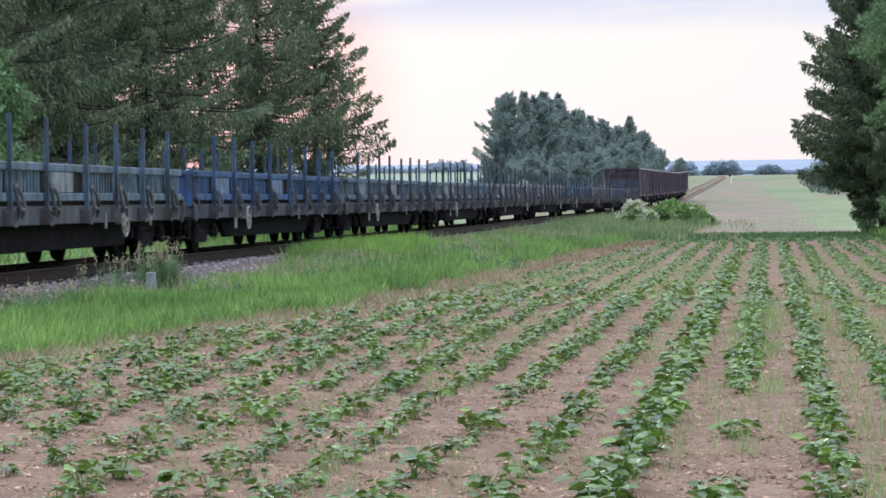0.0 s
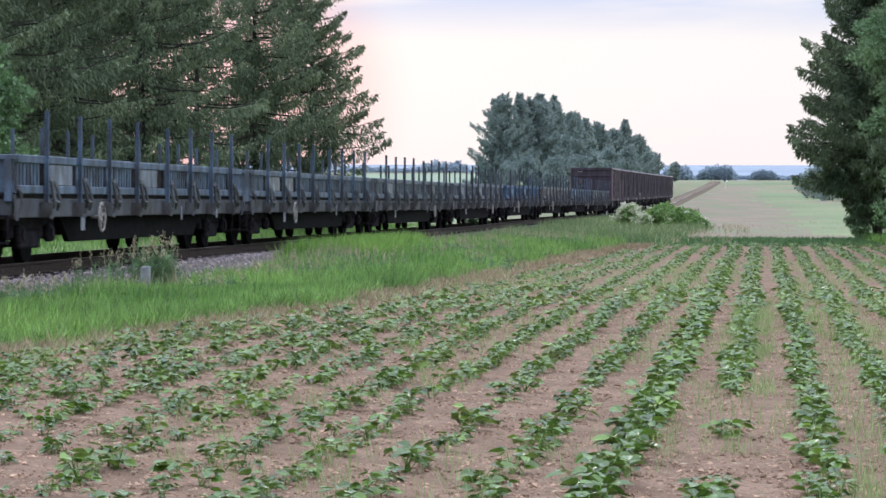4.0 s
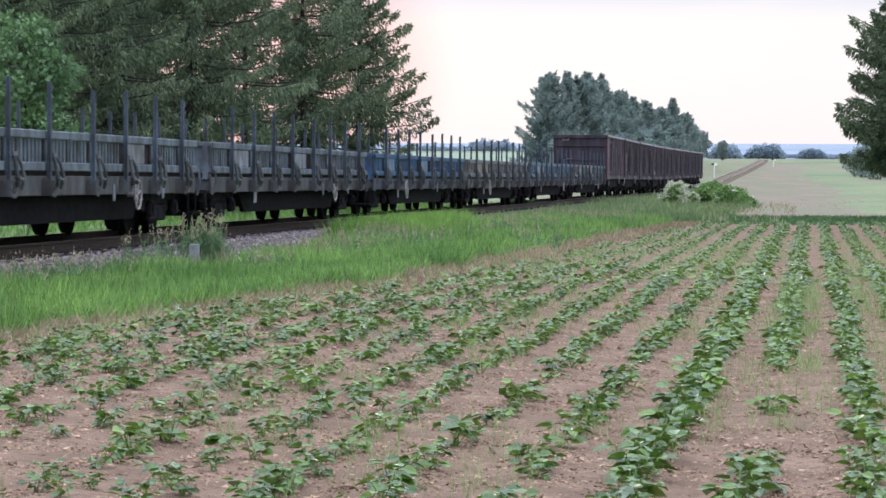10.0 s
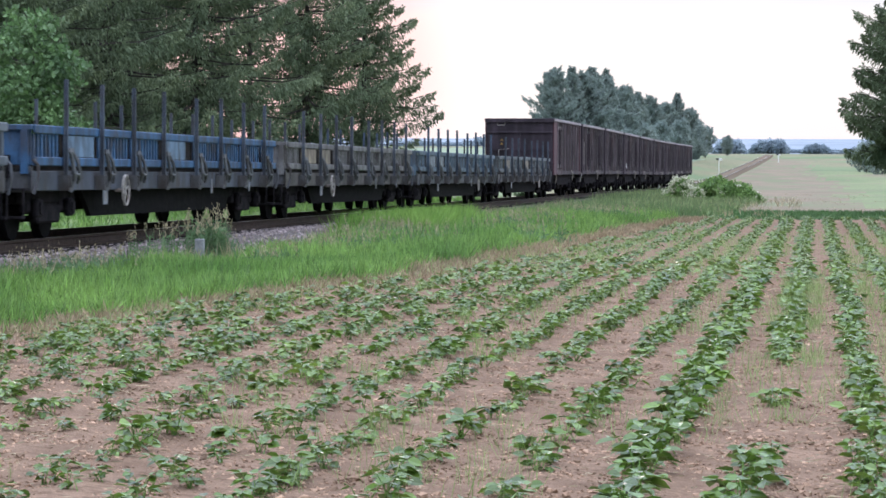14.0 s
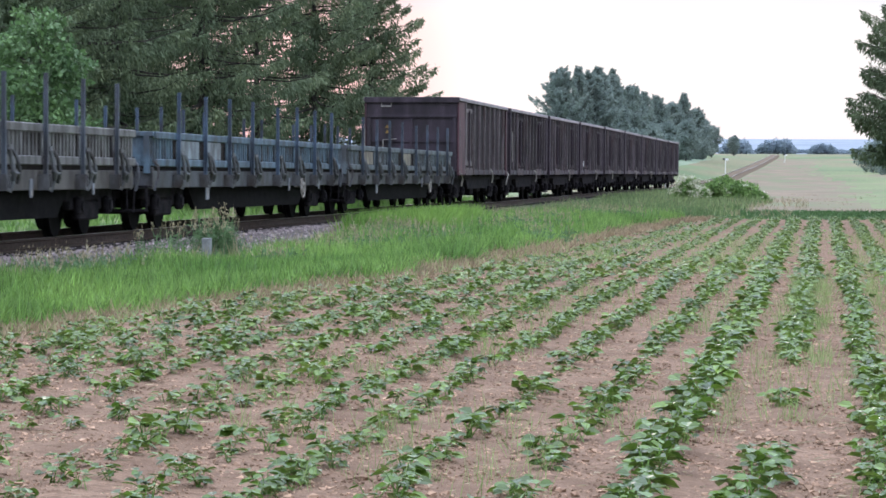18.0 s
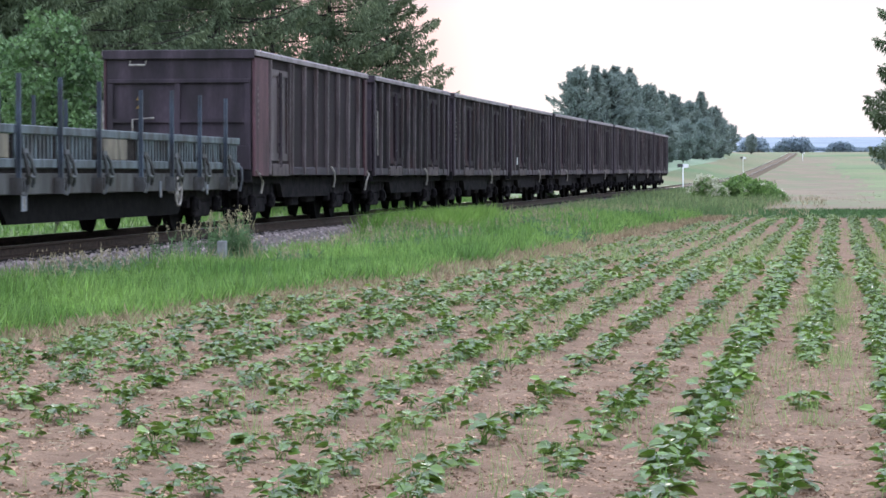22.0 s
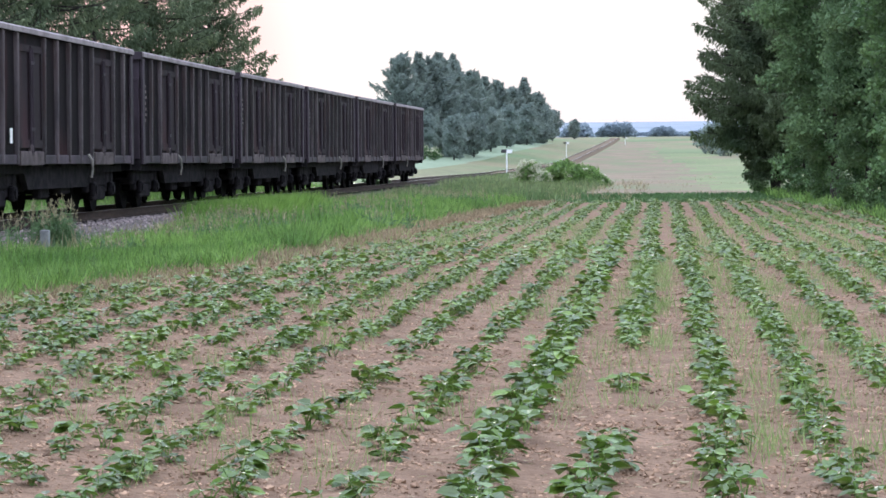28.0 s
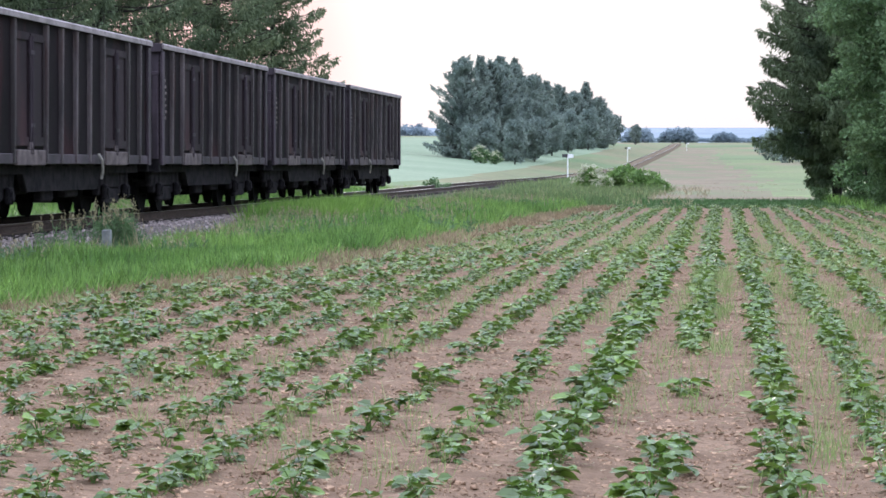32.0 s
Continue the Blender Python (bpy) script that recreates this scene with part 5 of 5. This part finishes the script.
# ---- grass, weeds, clods ----
def blade_patch(name, pts, h0, h1, w0, mat, label, category, seed, lean=0.46, grow=0.0):
    rng = np.random.default_rng(seed)
    x, y = pts[:, 0], pts[:, 1]
    n = len(pts)
    base = np.stack([x, y, ground_z(x, y) - 0.01], 1)
    d = np.stack([rng.normal(0, lean, n), rng.normal(0, lean, n), np.ones(n)], 1)
    ln = rng.uniform(h0, h1, n)
    if grow:
        ln = ln * (1 + grow * np.array([noise.noise((a * 0.55, b * 0.28, 3.0)) for a, b in zip(x, y)]))
    wd = w0 * rng.uniform(0.6, 1.3, n) * (1 + y / 70)
    v, f = blades(base, d, ln, wd, rng)
    return tagged(new(name, mesh_np(name, v, f, [mat])), label, category, kind="stuff")


def spread(n, y0, y1, left, right, seed, clump=0.0):
    """Random places between two edges; clumped into tufts if asked."""
    rng = np.random.default_rng(seed)
    m = int(n / 7) + 1 if clump else n
    y = rng.uniform(y0, y1, m)
    x = left(y) + (right(y) - left(y)) * rng.random(m)
    if clump:
        x, y = np.repeat(x, 7)[:n] + rng.normal(0, clump, n), np.repeat(y, 7)[:n] + rng.normal(0, clump, n)
    return np.stack([x, y], 1)


foot_lat = lambda y: np.interp(y, (0, 34, 36.5, 39, 43, 51, 55.5, 61, 70, 140), (1.75, 1.75, 2.3, 2.95, 3.3, 3.3, 2.6, 2.1, 1.75, 1.5))
shoulder = lambda y: track_x(y) + foot_lat(y) - np.interp(y, (0, 50, 60), (0.4, 0.4, 0.0))
verge_r = lambda y: np.where(y < FIELD_END, field_left(y) - 0.60 + 0.30 * np.sin(1.9 * y) * np.sin(0.83 * y + 1), -2.0)
foot = lambda y: track_x(y) + foot_lat(y)
blade_patch("verge_grass", spread(70000, 20, 52, foot, verge_r, 71, 0.05), 0.13, 0.32, 0.0048, BLADE, "lush bright green grass of the verge", "grass", 72, grow=0.9)
blade_patch("verge_grass", spread(44000, 50, FIELD_END, foot, verge_r, 73, 0.07), 0.16, 0.40, 0.0055, BLADE, "lush bright green grass of the verge", "grass", 74, grow=0.6)
blade_patch("verge_grass", spread(17000, FIELD_END, 138, shoulder, lambda y: -4 + 0 * y, 75, 0.12), 0.16, 0.46, 0.006, PALE_GRASS, "long pale grass at the end of the field", "grass", 76, grow=0.6)
blade_patch("dry_verge_grass", spread(19000, 20, FIELD_END, lambda y: field_left(y) - 1.0, lambda y: field_left(y) + 0.45, 77, 0.09), 0.04, 0.20, 0.0055, DRY_BLADE, "dead brown grass along the field edge", "grass", 78, lean=0.8)
blade_patch("dry_verge_grass", spread(1500, 84, 140, lambda y: -9 + 0 * y, lambda y: -2 + 0 * y, 79, 0.12), 0.15, 0.38, 0.005, STRAW, "tall straw-coloured grass heads at the end of the field", "grass", 80)
blade_patch("dry_verge_grass", spread(1800, 30, 120, shoulder, lambda y: shoulder(y) + 1.2, 81, 0.05), 0.2, 0.5, 0.004, STRAW, "straw-coloured grass stalks beside the ballast", "grass", 82)
blade_patch("meadow_grass", spread(24000, 30, 140, lambda y: track_x(y) - 14, lambda y: track_x(y) - 2.4, 83, 0.1), 0.15, 0.40, 0.006, BLADE, "green meadow grass beyond the railway", "grass", 84)
blade_patch("tree_edge_grass", spread(12000, 50, 100, lambda y: field_right(y) - 0.1, lambda y: field_right(y) + 2.5, 85, 0.08), 0.12, 0.42, 0.006, BLADE, "rough grass under the trees", "grass", 86)
blade_patch("dry_meadow_grass", spread(900, 100, 200, lambda y: -7.5 + 0 * y, lambda y: 9 + 0 * y, 98, 0.2), 0.04, 0.12, 0.005, STRAW, "dry reddish meadow grass beyond the field", "grass", 99)
blade_patch("verge_grass", spread(2200, 22, 58, shoulder, foot, 101, 0.06), 0.04, 0.15, 0.005, BLADE, "short sparse grass at the ballast foot", "grass", 102)
blade_patch("verge_grass", spread(17000, FIELD_END - 1.5, 99, lambda y: -4 + 0 * y, lambda y: 6 + 0 * y, 103, 0.12), 0.05, 0.17, 0.006, DARK_BLADE, "low dark grass strip at the end of the field", "grass", 104)
# long pale grass on the shoulder farther along, which half hides the rails
blade_patch("shoulder_grass", spread(12000, 138, 275, lambda y: track_x(y) + 1.3, lambda y: track_x(y) + 5.5, 105, 0.2), 0.25, 0.62, 0.008, PALE_GRASS, "long pale grass beside the distant rails", "grass", 106)
# mound of taller grass that hides the ballast farther on
mound = spread(13000, 60.5, 71, lambda y: track_x(y) + 2.0, lambda y: track_x(y) + 3.9, 87, 0.08)
blade_patch("verge_grass", mound, 0.35, 0.70, 0.006, BRIGHT_BLADE, "taller green grass before the ballast", "grass", 88)
# fine pale weeds between the bean rows
wp = spread(20000, 12, 60, lambda y: -4 + 0 * y, lambda y: np.minimum(field_right(y), 0.4 + 0.05 * y), 89, 0.045)
keep = np.array([noise.noise((a * 0.8, b * 0.25, 9.0)) > -0.05 for a, b in wp])
blade_patch("field_weeds", wp[keep], 0.08, 0.27, 0.0016, PALE_WEED, "fine pale green weed grass between the rows", "weeds", 90, lean=0.28)
wr = spread(4200, 16, 34, lambda y: ROW0 - PITCH * 1.3 + row_bend(y), lambda y: ROW0 - PITCH * 0.5 + row_bend(y), 93, 0.05)
wr = wr[np.array([noise.noise((a * 0.8, b * 0.6, 4.0)) > -0.05 for a, b in wr])]
blade_patch("field_weeds", wr, 0.08, 0.24, 0.0018, PALE_WEED, "fine pale weed grass in the thin bean row", "weeds", 94, lean=0.3)
wx = spread(7000, 13, 42, lambda y: 0.25 + row_bend(y), lambda y: np.minimum(field_right(y), 0.5 + 0.06 * y), 107, 0.05)
wx = wx[np.array([noise.noise((a * 1.1, b * 0.35, 12.0)) > 0.0 for a, b in wx])]
blade_patch("field_weeds", wx, 0.07, 0.22, 0.0022, PALE_WEED, "fine pale weed grass among the bean rows", "weeds", 108, lean=0.3)
lw = spread(1800, 18, 50, lambda y: field_left(y), lambda y: field_left(y) + 1.6, 91, 0.06)
blade_patch("field_weeds", lw, 0.08, 0.26, 0.003, PALE_WEED, "thin weeds creeping into the field", "weeds", 92)

OCT_V = np.array([(1, 0, 0), (-1, 0, 0), (0, 1, 0), (0, -1, 0), (0, 0, 1), (0, 0, -1)], float)
OCT_F = np.array([(0, 2, 4), (2, 1, 4), (1, 3, 4), (3, 0, 4), (2, 0, 5), (1, 2, 5), (3, 1, 5), (0, 3, 5)])


def lumps(name, P, r, mat, label, category, seed, flat=0.65):
    rng = np.random.default_rng(seed)
    n = len(P)
    q = unit(rng.normal(size=(n, 3)))
    B = rot_from(q, unit(rng.normal(size=(n, 3))), rng)
    sh = OCT_V[None] * r[:, None, None] * rng.uniform(0.65, 1.3, (n, 6, 1))
    v = np.einsum("nij,nkj->nki", B, sh)
    v[:, :, 2] *= flat
    v = v + P[:, None]
    f = (OCT_F[None] + 6 * np.arange(n)[:, None, None]).reshape(-1, 3)
    return tagged(new(name, mesh_np(name, v.reshape(-1, 3), f, [mat])), label, category, kind="stuff")


rngc = np.random.default_rng(95)
NC = 90000
cy = 10 + 34 * rngc.random(NC) ** 1.5
cx = field_left(cy) + 0.2 + (np.minimum(field_right(cy), 0.2 + 0.09 * cy) - field_left(cy) - 0.3) * rngc.random(NC)
lumps("soil_clods", np.stack([cx, cy, ground_z(cx, cy) + 0.014 + 0.022 * (0.5 + 0.5 * np.cos((cx - ROW0 - row_bend(cy)) / PITCH * math.tau))], 1), rngc.uniform(0.004, 0.013, NC) * (1 + 1.3 * (rngc.random(NC) > 0.90)), CLOD, "small crumbs and clods of dry soil", "soil", 96)
# straw litter on the soil
ly = 10 + 24 * rngc.random(6000)
lx = -6 + 7.5 * rngc.random(6000)
ok = lx > field_left(ly) + 0.1
lx, ly = lx[ok], ly[ok]
v, f = blades(np.stack([lx, ly, ground_z(lx, ly) + 0.04], 1), np.stack([rngc.normal(0, 1, len(lx)), rngc.normal(0, 1, len(lx)), rngc.normal(0, 0.12, len(lx))], 1), rngc.uniform(0.03, 0.10, len(lx)), np.full(len(lx), 0.0035), rngc)
tagged(new("straw_litter", mesh_np("straw_litter", v, f, [STRAW])), "bits of dry straw lying on the soil", "litter", kind="stuff")

# ballast stones on the near shoulder and between the rails
ss = rngc.uniform(26, 84, 14000)
lat = np.where(rngc.random(14000) < 0.72, 1.0 + (foot_lat(ss) - 0.75) * rngc.random(14000), rngc.uniform(-1.9, 1.0, 14000))
tx, ty, tz, th = track(ss)
px, py = tx + np.cos(th) * lat, ty + np.sin(th) * lat
pz = tz + np.where(np.abs(lat) < 1.55, -0.20, -0.20 - (np.abs(lat) - 1.55) * 0.56)
pz = np.maximum(pz, ground_z(px, py)) + 0.01
lumps("ballast_stones", np.stack([px, py, pz], 1), rngc.uniform(0.018, 0.045, 14000), STONE, "pinkish-grey crushed stone ballast", "stones", 97, flat=0.85)

# ---- post, signs, weed clumps ----
bm = bmesh.new()
box(bm, -0.07, 0.07, -0.06, 0.06, -0.2, 0.36, 0.012)
post = part("marker_post", bm, CONCRETE, None)
tagged(post, "short grey concrete marker post in the weeds", "post")
px_, py_ = math.tan(-0.2265) * 43.5, 43.5
post.location = (px_, py_, float(ground_z(px_, py_)))


def weed_clump(x, y, n, h, seed, spread_r, label):
    rng = np.random.default_rng(seed)
    t = thing("weed_clump", label, "weeds")
    z = float(ground_z(x, y))
    t.location = (x, y, z)
    bx, by = rng.normal(0, spread_r, n), rng.normal(0, spread_r, n)
    d = np.stack([rng.normal(0, 0.16, n), rng.normal(0, 0.16, n), np.ones(n)], 1)
    ln = rng.uniform(0.55, 1.0, n) * h
    b = np.stack([bx, by, np.zeros(n)], 1)
    v, f = blades(b, d, ln, np.full(n, 0.006), rng)
    o = new("stalk_tuft", mesh_np("stalk_tuft", v, f, [LEAF_DARK]))
    o.parent = t
    o["kind"] = "stuff"
    tips = b + unit(d) * (ln * 0.93)[:, None]
    m = 14
    P = np.repeat(tips, m, 0) + rng.normal(0, 1, (n * m, 3)) * np.array([0.012, 0.012, 0.05])
    sel = np.repeat(rng.random(n) < 0.45, m)
    v, f = blades(P[sel], np.array([0, 0, 1.0]) + rng.normal(0, 0.35, (sel.sum(), 3)), np.full(sel.sum(), 0.045), np.full(sel.sum(), 0.007), rng)
    o = new("seed_head_spray", mesh_np("seed_head_spray", v, f, [STRAW]))
    o.parent = t
    o["label"] = "straw-coloured seed heads"
    o["kind"] = "stuff"
    k = n * 7
    P = np.repeat(b, 7, 0) + np.repeat(unit(d) * ln[:, None], 7, 0) * rng.uniform(0.05, 0.75, (k, 1)) + rng.normal(0, 0.02, (k, 3)) * (1, 1, 0)
    v, f = blades(P, rng.normal(0, 0.7, (k, 3)) + np.array([0, 0, 0.45]), rng.uniform(0.07, 0.16, k), np.full(k, 0.012), rng)
    o = new("foliage", mesh_np("foliage", v, f, [LEAF_DARK]))
    o.parent = t
    o["kind"] = "stuff"
    return t


for az, d, n, h, sr in ((-0.2225, 43.9, 85, 1.0, 0.13), (-0.2290, 44.2, 34, 0.95, 0.13), (-0.2370, 43.6, 22, 0.85, 0.18), (-0.2440, 43.0, 16, 0.7, 0.18), (-0.2165, 44.5, 36, 0.5, 0.13)):
    weed_clump(math.tan(az) * d, d, n, 0.86 * h, int(d * 10 + n), sr, "tall grey-green weeds with seed heads around the marker post")
for az, d, h in ((-0.275, 35.5, 0.42), (-0.288, 34.5, 0.36), (-0.262, 36.5, 0.38), (-0.1165, 62, 0.45), (-0.128, 56, 0.42), (-0.104, 70, 0.5)):
    weed_clump(math.tan(az) * d, d, 45, h, int(d * 7), 0.22, "tuft of taller grass and weeds on the bank")


rngw = np.random.default_rng(120)
for i in range(26):
    wy = rngw.uniform(40, 84)
    wx = rngw.uniform(float(foot(wy)) + 0.3, float(field_left(wy)) - 0.5)
    weed_clump(wx, wy, 40, rngw.uniform(0.34, 0.55), 300 + i, rngw.uniform(0.18, 0.34), "patch of grey-green weeds in the verge")


def trackside_sign(az, d, h, label):
    """A white post with a white plate turned to the field and a dark one seen from behind."""
    x, y = math.tan(az) * d, d
    t = thing("trackside_sign", label, "sign")
    t.location = (x, y, float(ground_z(x, y)))
    bm = bmesh.new()
    tube(bm, [(0, 0, -0.2), (0, 0, h)], 0.045, 8)
    part("post", bm, WHITE, t, "white painted post")
    for x0, x1, z0, z1, mat_, words in ((0.0, 0.40, -0.28, -0.02, WHITE, "white enamel plate"), (-0.40, -0.01, -0.24, 0.0, DARK, "dark plate seen from behind")):
        bm = bmesh.new()
        box(bm, x0, x1, -0.07, -0.045, h + z0, h + z1, 0.006)
        part("plate", bm, mat_, t, words)


trackside_sign(-0.0660, 205, 2.05, "small white trackside post with a white and a dark plate")
trackside_sign(-0.0452, 400, 2.1, "distant white trackside post with two plates")
trackside_sign(-0.0247, 560, 1.6, "far white trackside sign on the rise")

# ---- sleepers ----
bm = bmesh.new()
box(bm, -1.28, 1.28, -0.12, 0.12, -0.28, -0.172, 0.01)
first = part("sleeper", bm, SLEEPER, railway)
x, y, z, h = track(27)
first.matrix_basis = pose(x, y, z, 0, 0, math.degrees(h))
s = 27.62
while s < 205:
    x, y, z, h = track(s)
    shared("sleeper", first.data, railway, pose(x, y, z, 0, 0, math.degrees(h)))
    s += 0.62


# ---- what moves ----
# seconds, place of the first high-sided wagon's leading end along the track
RUN = ((0, 233.6), (3, 208.7), (6, 183.85), (9, 159.06), (13, 126.0), (19, 77.11), (21, 60.39), (23, 43.42), (28, 2.46), (32, -30.6))


def run(t):
    # smooth cubic through the run, nearly a steady 30 km/h
    c = np.polyfit([r[0] for r in RUN], [r[1] for r in RUN], 4)
    return float(np.polyval(c, t))


def wagon_pose(s, gauge):
    a, b = on_track(s - gauge, 0, 0), on_track(s + gauge, 0, 0)
    d = Vector(b) - Vector(a)
    m = (Vector(a) + Vector(b)) / 2
    return pose(*m, math.degrees(math.atan2(d.z, d.xy.length)), 0, math.degrees(math.atan2(-d.x, d.y)))


def motions():
    for w, off in wagons:
        gauge = 7.43 if w.name.startswith("flat") else 4.5
        walk(w, [(t, wagon_pose(run(t) + off, gauge)) for t in range(0, 33)])
    steps = [i / 15 for i in range(481)]
    ang = [math.degrees((run(0) - run(t)) / WHEEL_R) for t in steps]
    for w, off in wagons:
        for o in w.children_recursive:
            if o.name.startswith("wheelset"):
                x, y, z = o.location
                walk(o, [(t, pose(x, y, z, a)) for t, a in zip(steps, ang)])


motions()
